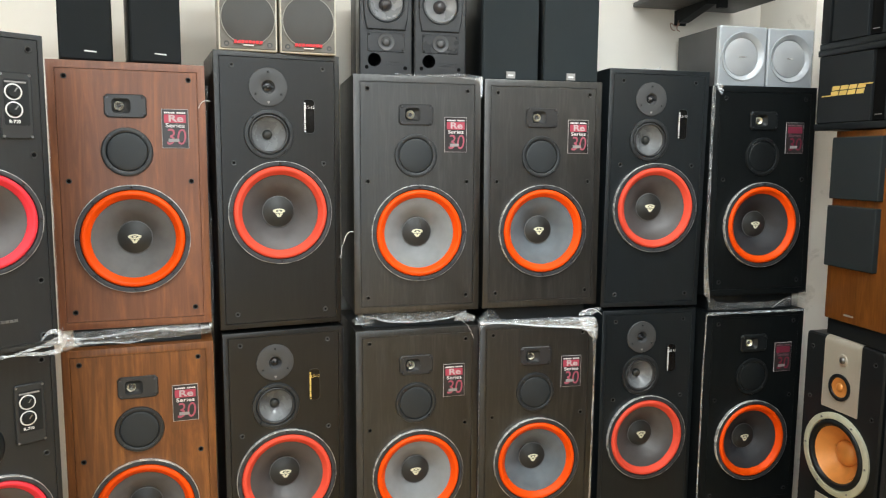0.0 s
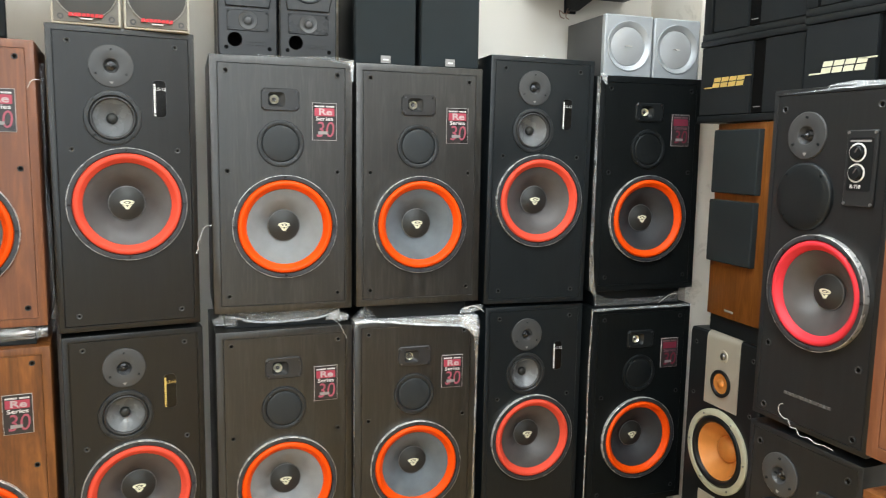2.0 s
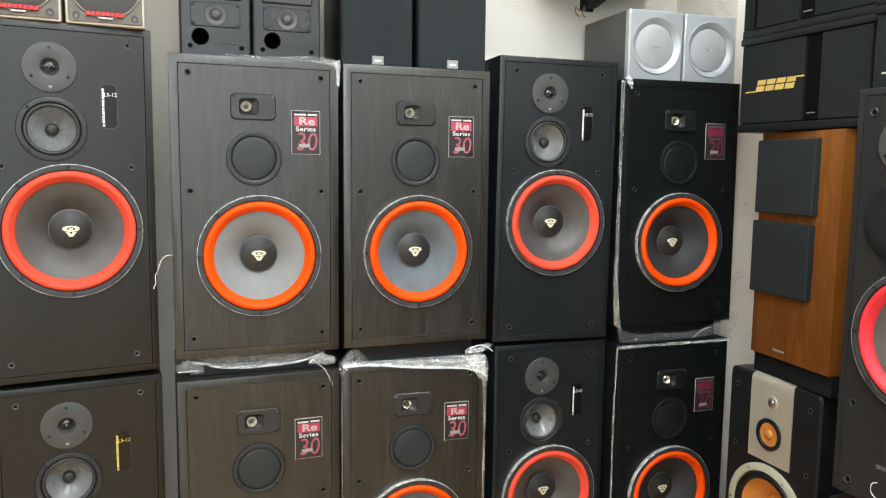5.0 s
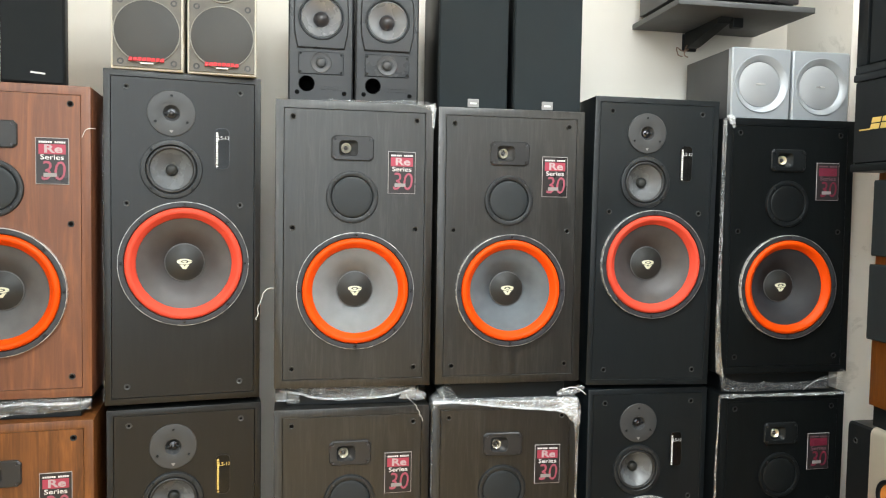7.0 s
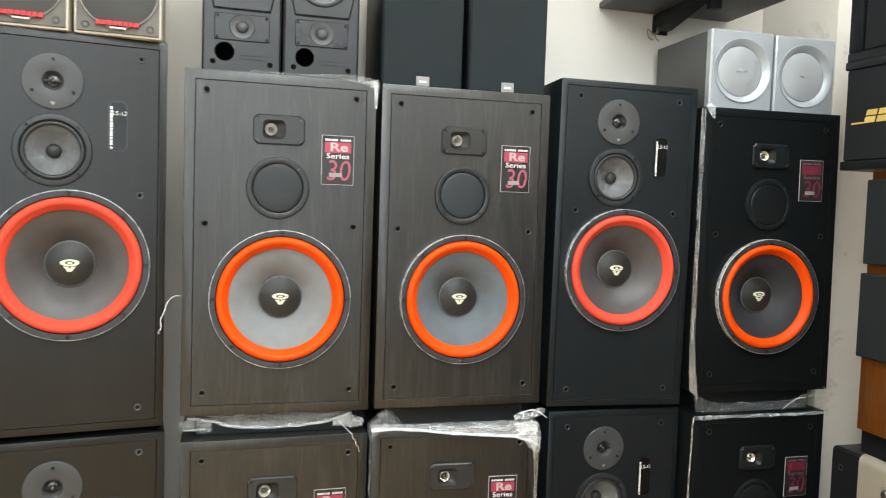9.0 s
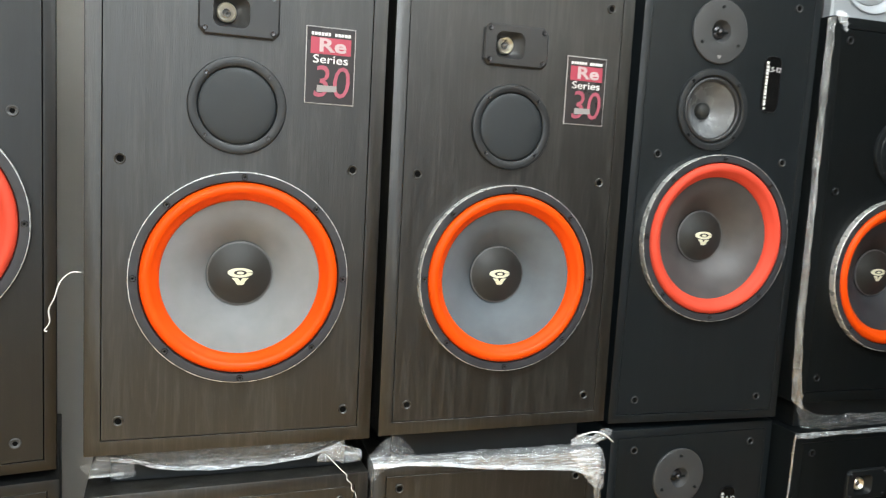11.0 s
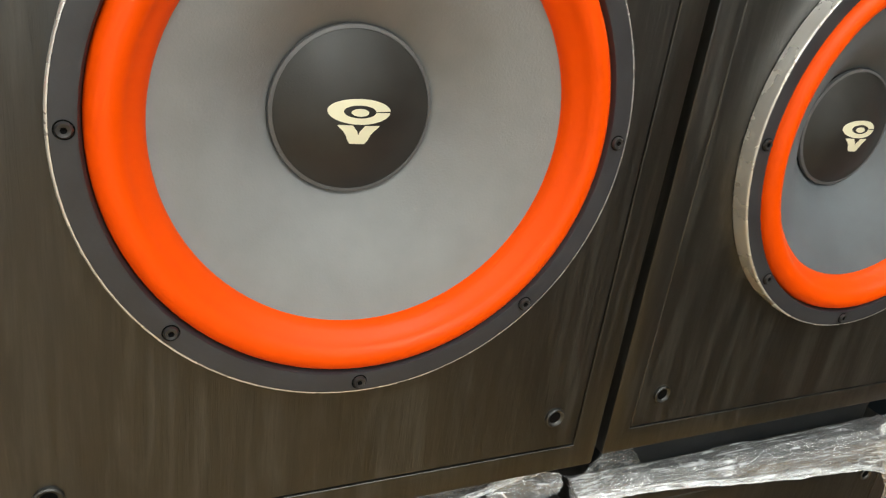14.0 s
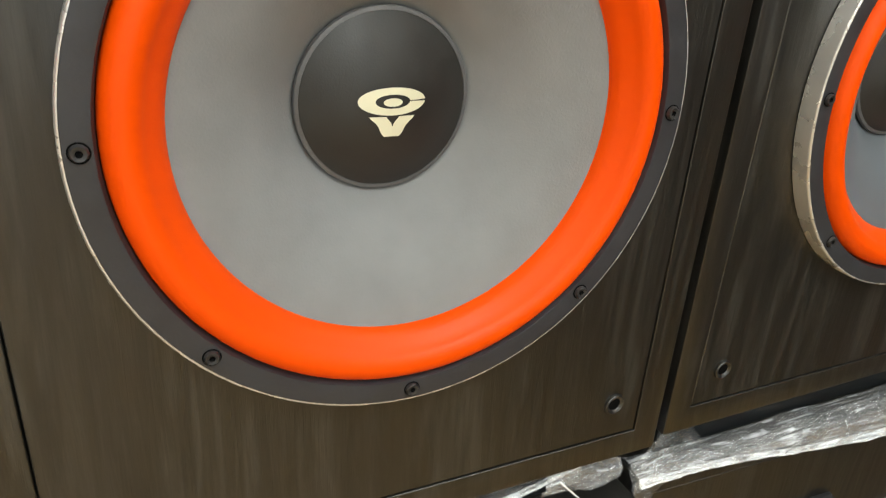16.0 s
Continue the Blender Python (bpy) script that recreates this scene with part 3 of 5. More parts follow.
def re_speaker(label, vinyl, baffle, cone, surround="orange", plinth=0.0385, dx=0.0, inks=("white_print", "pink_print", "rose_print", "rose_deep"), lip="ash", face="horn_black", mesh="screen"):
    """Three-way speaker: horn tweeter, domed midrange, 12 inch woofer, model badge."""
    t = thing("loudspeaker", label, "speaker", "stacked loudspeakers")
    z0 = plinth
    part("plinth", box(-0.175, 0.175, 0.035, 0.34, 0, plinth, 0.002), "plastic", t, "recessed black plinth")
    cabinet(t, 0.413, 0.36, 0.754, z0, 0.0215, vinyl, baffle, [circle(dx, z0 + 0.258, 0.140, 64), rounded(-0.045, 0.008, z0 + 0.6115, z0 + 0.6545, 0.012)])
    woofer(t, dx, z0 + 0.258, 0.309, surround, cone, "twelve inch woofer with dark flange")
    # horn tweeter
    cx, cz = -0.008, z0 + 0.633
    tw = part("horn_tweeter", plate([(cx + a, cz + b) for a, b in ((-0.0555, -0.024), (-0.047, -0.0325), (0.047, -0.0325), (0.0555, -0.024), (0.0555, 0.024), (0.047, 0.0325), (-0.047, 0.0325), (-0.0555, 0.024))], -0.006, 0.0, [rounded(cx - 0.036, cx + 0.014, cz - 0.021, cz + 0.021, 0.012)], 0.0025), face, t, "black plastic horn tweeter plate", smooth=20)
    mouth = rounded(cx - 0.036, cx + 0.014, cz - 0.021, cz + 0.021, 0.012)
    bm = bmesh.new()
    lx = cx - 0.0175
    loops = [[bm.verts.new((lx + (x - lx) * s, y, cz + (z - cz) * s)) for x, z in mouth] for s, y in ((1.0, -0.0055), (0.86, 0.001), (0.68, 0.005), (0.5, 0.009))]
    for a, b in zip(loops, loops[1:]):
        for k in range(len(a)):
            bm.faces.new((a[k], a[(k + 1) % len(a)], b[(k + 1) % len(a)], b[k]))
    bm.faces.new(loops[-1])
    bmesh.ops.recalc_face_normals(bm, faces=bm.faces)
    part("throat", bm, face, tw, smooth=50)
    part("lens", lathe([(0.0135, 0.008), (0.0135, 0.000), (0.0118, -0.002), (0.0100, 0.0), (0.0085, 0.0020), (0.0066, 0.0046), (0.0054, 0.0054)], 28, lx, cz), "brass", tw, "shiny brass horn lens", smooth=35)
    part("lens_core", lathe([(0.0058, 0.0052), (0.0048, 0.0028), (0.0034, 0.0010), (0.0016, -0.0004), (0, -0.0008)], 20, lx, cz), "dark_steel", tw, "dark metal core in the lens", smooth=35)
    for a in (-0.046, 0.046):
        for b in (-0.024, 0.024):
            screw(tw, cx + a, -0.0062, cz + b, 0.0036, "dark_steel")
    # midrange
    mx, mz = -0.008, z0 + 0.505
    mid = part("midrange", lathe([(0.0685, 0.001), (0.0685, -0.003), (0.0670, -0.0058), (0.0640, -0.0066), (0.0575, -0.0062), (0.0555, -0.0052), (0.0546, -0.002), (0.0542, 0.0005)], 64, mx, mz), "control_black" if face == "horn_black" else face, t, "round midrange with a black rim", smooth=35)
    part("dome", lathe([(0.0544, -0.0016), (0.0536, -0.0036), (0.0515, -0.0046), (0.046, -0.0052), (0.030, -0.0058), (0.015, -0.0061), (0, -0.0062)], 48, mx, mz), mesh, mid, "slate mesh over the midrange", smooth=60)
    for a in (45, 135, 225, 315):
        screw(mid, mx + 0.0612 * math.cos(radians(a)), -0.0064, mz + 0.0612 * math.sin(radians(a)), 0.0029, "dark_steel")
    # badge
    bx, bz = 0.122, z0 + 0.5725
    bd = part("badge", plate([(bx - 0.0365, bz - 0.0555), (bx + 0.0365, bz - 0.0555), (bx + 0.0365, bz + 0.0555), (bx - 0.0365, bz + 0.0555)], -0.0016, 0.0, (), 0.0004), "border_print", t, "black badge with crimson and white print and a thin pale border")
    part("field", plate([(bx - 0.0352, bz - 0.0542), (bx + 0.0352, bz - 0.0542), (bx + 0.0352, bz + 0.0542), (bx - 0.0352, bz + 0.0542)], -0.0020, -0.0010), "badge_black", bd)
    for k in range(12):
        if k != 6:
            a = bx - 0.029 + 0.0049 * k
            part("brand_bar", plate([(a, bz + 0.0428), (a + 0.0038, bz + 0.0428), (a + 0.0038, bz + 0.0472), (a, bz + 0.0472)], -0.0024, -0.0018), inks[0], bd)
    part("red_panel", plate([(bx - 0.0295, bz + 0.0165), (bx + 0.0295, bz + 0.0165), (bx + 0.0295, bz + 0.0400), (bx - 0.0295, bz + 0.0400)], -0.0024, -0.0018), inks[1], bd)
    words("Re", 0.0265, bx + 0.002, bz + 0.0282, -0.0030, inks[2], bd, sx=1.45, bold=0.0007)
    words("Series", 0.0168, bx, bz + 0.0085, -0.0028, inks[0], bd, sx=1.3, bold=0.0001)
    words("30", 0.066, bx + 0.001, bz - 0.0255, -0.0028, inks[3], bd, shear=0.10, sx=0.86, bold=-0.0002)
    part("word_bar", plate([(bx - 0.019, bz - 0.0385), (bx + 0.010, bz - 0.0370), (bx + 0.010, bz - 0.0285), (bx - 0.019, bz - 0.0285)], -0.0036, -0.0030), "grey_print", bd)
    for sx in (-0.1615, 0.1615):
        for sz in (0.0505, 0.4225, 0.7105):
            socket(t, sx, z0 + sz, lip)
    return t


def disc_tweeter(t, x, z, r):
    """A round flat tweeter plate with a small horn and three screws."""
    tw = part("tweeter", lathe([(r, 0.001), (r, -0.0025), (r - 0.0015, -0.0038), (r - 0.012, -0.0048), (0.0215, -0.0058), (0.0200, -0.0052), (0.0165, 0.002), (0.0125, 0.007), (0, 0.009)], 64, x, z), "grey_plastic", t, "round dark grey tweeter plate", smooth=35)
    part("horn_bullet", lathe([(0.0125, 0.0068), (0.0110, 0.004), (0.0060, 0.002), (0.0058, -0.002), (0.0035, -0.005), (0, -0.0058)], 20, x, z), "dark_steel", tw, "small dark metal tweeter bullet", smooth=40)
    part("bridge", box(x - 0.017, x + 0.017, -0.001, 0.001, z - 0.0022, z + 0.0022, 0.0006), "plastic", tw)
    for a in (90, 210, 330):
        screw(tw, x + r * 0.76 * math.cos(radians(a)), -0.0045, z + r * 0.76 * math.sin(radians(a)), 0.0034, "plastic")
    bm = bmesh.new()
    vs = [bm.verts.new((x + a, -0.0052, z - r * 0.80 + b)) for a, b in ((-0.0050, 0.0025), (-0.0038, 0.0038), (0.0038, 0.0038), (0.0050, 0.0025), (0, -0.0038))]
    bm.faces.new(vs[::-1])
    bmesh.ops.recalc_face_normals(bm, faces=bm.faces)
    part("mark", bm, "grey_print", tw)
    return tw


def ls_speaker(label, vinyl, baffle, cone, mid_cone="mid_cone", ink="white_print", base=0.002, feet=True):
    """Taller three-way speaker: disc tweeter, cone midrange, 12 inch woofer, pill badge."""
    t = thing("loudspeaker", label, "speaker", "stacked loudspeakers")
    cabinet(t, 0.376, 0.30, 0.837 - base, base, 0.016, vinyl, baffle, [circle(0, 0.3575, 0.142, 64), circle(-0.031, 0.595, 0.058, 48), circle(-0.031, 0.7355, 0.021, 24)])
    for a in (-0.15, 0.15) if feet else ():
        for b in (0.05, 0.26):
            part("foot", box(a - 0.012, a + 0.012, b - 0.012, b + 0.012, base - 0.0115, base + 0.001), "void", t)
    woofer(t, 0, 0.3575, 0.315, "coral", cone, "twelve inch woofer with coral red surround")
    disc_tweeter(t, -0.031, 0.7355, 0.0575)
    x, z = -0.031, 0.595
    mid = part("midrange", lathe([(0.0745, 0.001), (0.0745, -0.002), (0.0730, -0.0050), (0.0690, -0.0060), (0.0630, -0.0058), (0.0610, -0.0040), (0.0600, 0.0), (0.0595, 0.006)], 64, x, z), "control_black", t, "round midrange with a black rim", smooth=35)
    part("surround", lathe([(0.0600, 0.002)] + [(0.0555 + 0.0045 * math.cos(a), 0.001 - 0.005 * math.sin(a)) for a in (math.pi * j / 8 for j in range(9))] + [(0.0500, 0.003)], 64, x, z), "horn_black", mid, smooth=50)
    part("cone", lathe([(0.0505, 0.002), (0.040, 0.014), (0.027, 0.026), (0.0145, 0.034)], 64, x, z), mid_cone, mid, smooth=60)
    part("dust_cap", lathe([(0.0148, 0.035), (0.0146, 0.027), (0.011, 0.0220), (0.006, 0.0200), (0, 0.0195)], 32, x, z), "cap", mid, smooth=60)
    for a in (45, 135, 225, 315):
        screw(mid, x + 0.0680 * math.cos(radians(a)), -0.0062, z + 0.0680 * math.sin(radians(a)), 0.0034, "plastic")
    bx, bz = 0.091, 0.652
    bd = part("badge", plate(rounded(bx - 0.0185, bx + 0.0185, bz - 0.052, bz + 0.052, 0.013), -0.0022, 0.0, (), 0.001), "pill_black", t, "glossy black pill badge with white print", smooth=20)
    part("rim", plate(rounded(bx - 0.0185, bx + 0.0185, bz - 0.052, bz + 0.052, 0.013), -0.0030, -0.0012, [rounded(bx - 0.0173, bx + 0.0173, bz - 0.0508, bz + 0.0508, 0.0118)], 0.0), "dark_steel", bd, "thin bright rim")
    for k in range(13):
        a, tall = bz - 0.040 + 0.0063 * k, 0.0046 if k % 3 else 0.0056
        part("brand_bar", plate([(bx - 0.0150, a), (bx - 0.0098, a), (bx - 0.0098, a + tall), (bx - 0.0150, a + tall)], -0.0027, -0.0018), ink, bd)
    part("mark", lathe([(0.0042, -0.0026), (0, -0.0027)], 3, bx - 0.0122, bz - 0.0455), ink, bd)
    words("LS-12", 0.0128, bx + 0.0040, bz + 0.027, -0.0026, ink, bd)
    for sx in (-0.136, 0.136):
        for sz in (0.047, 0.508, 0.796):
            socket(t, sx, sz, "grey_plastic" if vinyl == "charcoal" else "horn_black", 0.0034 if vinyl == "charcoal" else 0.0047)
    return t


def knob_speaker(label, middle=False):
    """Smaller three-way with two level knobs and a red 10 inch woofer."""
    t = thing("loudspeaker", label, "speaker", "stacked loudspeakers")
    h = 0.738
    cabinet(t, 0.30, 0.31, h, 0.002, 0.012, "knob_vinyl", "knob_vinyl", [circle(0, 0.311, 0.112, 64), circle(-0.053, 0.641, 0.021, 24)])
    for a in (-0.11, 0.11):
        for b in (0.05, 0.26):
            part("foot", box(a - 0.012, a + 0.012, b - 0.012, b + 0.012, -0.0064, 0.003), "void", t)
    woofer(t, 0.003, 0.311, 0.248, "red", "cone_dark", "ten inch woofer with red surround", proud=0.014)
    disc_tweeter(t, -0.053, 0.641, 0.050)
    x, z = -0.048, 0.512
    mid = part("midrange", lathe([(0.0725, 0.001), (0.0725, -0.003), (0.0705, -0.0065), (0.0670, -0.0085), (0.050, -0.0100), (0.025, -0.0108), (0, -0.0110)], 64, x, z), "plastic", t, "domed black midrange cover", smooth=50)
    for a in (45, 135, 225, 315):
        screw(mid, x + 0.0635 * math.cos(radians(a)), -0.0088, z + 0.0635 * math.sin(radians(a)), 0.003, "plastic")
    kx, kz = 0.084, 0.575
    kp = part("control_plate", plate(rounded(kx - 0.0345, kx + 0.0345, kz - 0.075, kz + 0.075, 0.006), -0.006, 0.0, (), 0.002), "control_black", t, "dark level control plate", smooth=20)
    part("panel", plate(rounded(kx - 0.027, kx + 0.027, kz - 0.045, kz + 0.060, 0.004), -0.0068, -0.004), "plastic", kp)
    for b in (0.031, -0.0095):
        kn = part("knob", lathe([(0.0135, -0.0065), (0.0135, -0.014), (0.0122, -0.0155), (0, -0.0155)], 28, kx - 0.006, kz + b), "plastic", kp, "black knob in a white ring", smooth=35)
        part("ring", lathe([(0.0190, -0.0066), (0.0190, -0.0078), (0.0158, -0.0078), (0.0158, -0.0066)], 36, kx - 0.006, kz + b), "white_print", kn)
        pt = part("pointer", box(-0.0013, 0.0013, -0.0165, -0.0150, 0.0, 0.0115), "steel", kn)
        pt.matrix_basis = pose(kx - 0.006, 0, kz + b, 0, 35, 0)
    part("brand_bar", plate([(kx - 0.024, kz + 0.0515), (kx + 0.022, kz + 0.0515), (kx + 0.022, kz + 0.0555), (kx - 0.024, kz + 0.0555)], -0.0074, -0.0066), "grey_print", kp)
    words("R-710", 0.0100, kx - 0.006, kz - 0.0365, -0.0074, "white_print", kp, bold=0.0003)
    for a in (-0.030, 0.030):
        for b in (-0.070, 0.070):
            screw(kp, kx + a, -0.0062, kz + b, 0.0032)
    for k in range(13):
        a = -0.062 + 0.0096 * k
        part("name_bar", plate([(a, 0.072), (a + 0.0078, 0.072), (a + 0.0078, 0.0785), (a, 0.0785)], -0.0012, 0.001), "worn_print", t, "worn dark grey lettering bar")
    for sx in (-0.117, 0.117):
        for sz in (0.03, 0.165, 0.463, 0.705) if middle else (0.03, 0.175, 0.698):
            socket(t, sx, sz)
    return t


# ---- the room ----


def slab(name, x0, x1, y0, y1, z0, z1, material):
    return tagged(part(name, box(x0, x1, y0, y1, z0, z1), material), kind="structure")


slab("floor", LEFT, RIGHT, REAR, BACK, FLOOR - 0.15, FLOOR, "floor")
slab("wall_north", LEFT - 0.15, RIGHT + 0.15, BACK, BACK + 0.15, FLOOR - 0.15, CEIL, "wall")
slab("corner_pier", 2.000, RIGHT, 2.42, BACK, FLOOR, CEIL, "wall_stained")
slab("wall_east", RIGHT, RIGHT + 0.15, REAR, BACK, FLOOR - 0.15, CEIL, "wall")
slab("wall_west", LEFT - 0.15, LEFT, REAR, BACK, FLOOR - 0.15, CEIL, "wall")
# rear wall, never in view; its dark colour is added to dull reflections
bm = box(LEFT - 0.15, WIN[0], REAR - 0.15, REAR, FLOOR - 0.15, CEIL)
box(WIN[1], RIGHT + 0.15, REAR - 0.15, REAR, FLOOR - 0.15, CEIL, bm=bm)
box(WIN[0], WIN[1], REAR - 0.15, REAR, FLOOR - 0.15, WIN[2], bm=bm)
box(WIN[0], WIN[1], REAR - 0.15, REAR, WIN[3], CEIL, bm=bm)
tagged(part("wall_south", bm, "wall_dark"), kind="structure")
win = tagged(new("window_1"), "plain glazed shop front with grey metal frame", "window", kind="structure")
for a, b, c, d in ((WIN[0], WIN[1], WIN[2], WIN[2] + 0.05), (WIN[0], WIN[1], WIN[3] - 0.05, WIN[3]), (WIN[0], WIN[0] + 0.05, WIN[2] + 0.05, WIN[3] - 0.05), (WIN[1] - 0.05, WIN[1], WIN[2] + 0.05, WIN[3] - 0.05), (0.03, 0.07, WIN[2] + 0.05, WIN[3] - 0.05)):
    part("window_frame", box(a, b, REAR - 0.10, REAR - 0.04, c, d, 0.004), "steel", win)
for a, b in ((WIN[0] + 0.05, 0.03), (0.07, WIN[1] - 0.05)):
    pane = part("pane", box(a, b, REAR - 0.085, REAR - 0.079, WIN[2] + 0.05, WIN[3] - 0.05), "glass", win)
    pane.visible_shadow = False
slab("ceiling", LEFT - 0.15, RIGHT + 0.15, REAR - 0.15, BACK + 0.15, CEIL, CEIL + 0.12, "ceiling")
# glowing panels added to go with the lamps, out of view
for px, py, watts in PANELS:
    lamp = thing("ceiling_light", "long white light panel added on the unseen ceiling", "lamp", "ceiling lights")
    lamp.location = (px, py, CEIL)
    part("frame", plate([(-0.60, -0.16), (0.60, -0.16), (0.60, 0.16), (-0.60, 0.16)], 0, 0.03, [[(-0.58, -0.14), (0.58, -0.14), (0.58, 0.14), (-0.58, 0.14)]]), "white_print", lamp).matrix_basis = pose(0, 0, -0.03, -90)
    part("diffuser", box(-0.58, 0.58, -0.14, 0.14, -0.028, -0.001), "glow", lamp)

# ---- main row, two high: (x, front y, bottom z, turn, lean, tilt) ----
LOW, LIFT = FLOOR, 0.063
TOP = LOW + LIFT + 0.754 + 0.0005


def place(ob, x, y, z, rz=0.0, lean=0.0, tilt=0.0):
    ob.matrix_basis = pose(x, y, z, lean, tilt, rz)
    return ob


ash = re_speaker("black ash loudspeaker with orange-ringed grey woofer, film-wrapped stack", "ash", "ash", "cone_grey", dx=0.0035, plinth=0.0545)
place(ash, 0.4926, 2.343, TOP, 0.3)
ash_b = re_speaker("black ash loudspeaker with orange-ringed woofer, bluish light painted on, in a stack", "ash", "ash", "cone_blue_lit", dx=0.001, plinth=0.054)
place(ash_b, 0.9217, 2.3536, TOP, 0.3, 0.05, -0.15)
ash_low = re_speaker("black ash loudspeaker with orange-ringed grey woofer, under a twin", "ash", "ash", "cone_grey", plinth=LIFT)
place(ash_low, 0.4941, 2.3385, LOW, 2.0)
ash_b_low = re_speaker("black ash loudspeaker, bluish light painted on orange-ringed woofer, film over its top", "ash", "ash", "cone_blue_lit", plinth=LIFT)
place(ash_b_low, 0.9204, 2.3621, LOW, -1.5)
walnut = re_speaker("reddish walnut loudspeaker with orange-ringed woofer, upper of two", "walnut", "walnut", "cone_mid", lip="horn_black", plinth=0.0575)
place(walnut, -0.3532, 2.281, TOP, 4.9)
walnut_low = re_speaker("golden walnut loudspeaker with orange-ringed woofer, lower of two", "walnut_warm", "walnut_warm", "cone_mid", lip="horn_black", plinth=LIFT)
place(walnut_low, -0.3509, 2.2778, LOW, 6.1)
# the same badge prints with the corner's shade put into their colours
shaded_inks = ("white_shaded", "pink_shaded", "pink_shaded", "pink_shaded")
corner = re_speaker("deep black loudspeaker with orange-ringed dark woofer, near the corner", "black_vinyl", "black_vinyl", "cone_black", inks=shaded_inks, lip="plastic", face="plastic", mesh="plastic", plinth=0.0615)
place(corner, 1.7758, 2.362, TOP, -1.15, -0.4, -0.29)
corner_low = re_speaker("deep black loudspeaker with orange-ringed dark woofer, under its twin", "black_vinyl", "black_vinyl", "cone_black", inks=shaded_inks, lip="plastic", face="plastic", mesh="plastic", plinth=LIFT)
place(corner_low, 1.7824, 2.3665, LOW, 0.85)
tall = ls_speaker("tall charcoal loudspeaker with coral-ringed woofer, in a stack", "charcoal", "charcoal", "cone_dark")
place(tall, 0.0618, 2.3463, 0.8172, 8.8)
# white badge print coloured gold for the warm reflection on it
tall_low = ls_speaker("tall charcoal loudspeaker, warm reflection painted into its badge, under its twin", "charcoal", "charcoal", "cone_dark", ink="gold_and_warm_lit_print", base=0.0055, feet=False)
place(tall_low, 0.0664, 2.3422, -0.0300, 8.2)
tall_b = ls_speaker("tall black loudspeaker with coral-ringed dark woofer, in a stack", "charcoal_dark", "charcoal_dark", "cone_dark")
place(tall_b, 1.357, 2.3983, 0.8180, -2.2, 0.35, 0.40)
tall_b_low = ls_speaker("tall black loudspeaker with coral-ringed dark woofer, under its twin", "charcoal_dark", "charcoal_dark", "cone_dark", base=0.0055, feet=False)
place(tall_b_low, 1.3661, 2.405, -0.0298, 0.4)

# ---- speakers with knobs, both ends ----
knobs = knob_speaker("black loudspeaker with red-ringed woofer and two knobs, upper of two")
place(knobs, 1.4745, 1.2955, 0.7417, -87.3)
knobs_low = copy_thing(knobs, Matrix())
tagged(knobs_low, "black loudspeaker with red-ringed woofer and two knobs, lower of two")
place(knobs_low, 1.4800, 1.3025, FLOOR + 0.0065, -86.6)
knobs_b = knob_speaker("black loudspeaker with red-ringed woofer, beside the walnut stack", True)
place(knobs_b, -0.6090, 1.880, 0.8803, 35.1)
knobs_b_low = copy_thing(knobs_b, Matrix())
tagged(knobs_b_low, "black loudspeaker with red-ringed woofer, under its twin on a block")
place(knobs_b_low, -0.6380, 1.9448, 0.1300, 32.0)
stand = thing("speaker_stand", "low black block carrying the knob speakers", "stand")
part("block", box(-0.14, 0.14, 0.02, 0.30, 0.0, 0.1300 - 0.0066 - FLOOR, 0.004), "plastic", stand)
place(stand, -0.6380, 1.9448, FLOOR, 32.0)
brown = copy_thing(walnut, Matrix())
tagged(brown, "reddish walnut loudspeaker, upper of two, beside the knob speakers")
place(brown, 1.27, 0.762, TOP, -90)
brown_low = copy_thing(walnut_low, Matrix())
tagged(brown_low, "golden walnut loudspeaker, lower of two, beside the knob speakers")
place(brown_low, 1.27, 0.760, LOW, -90)

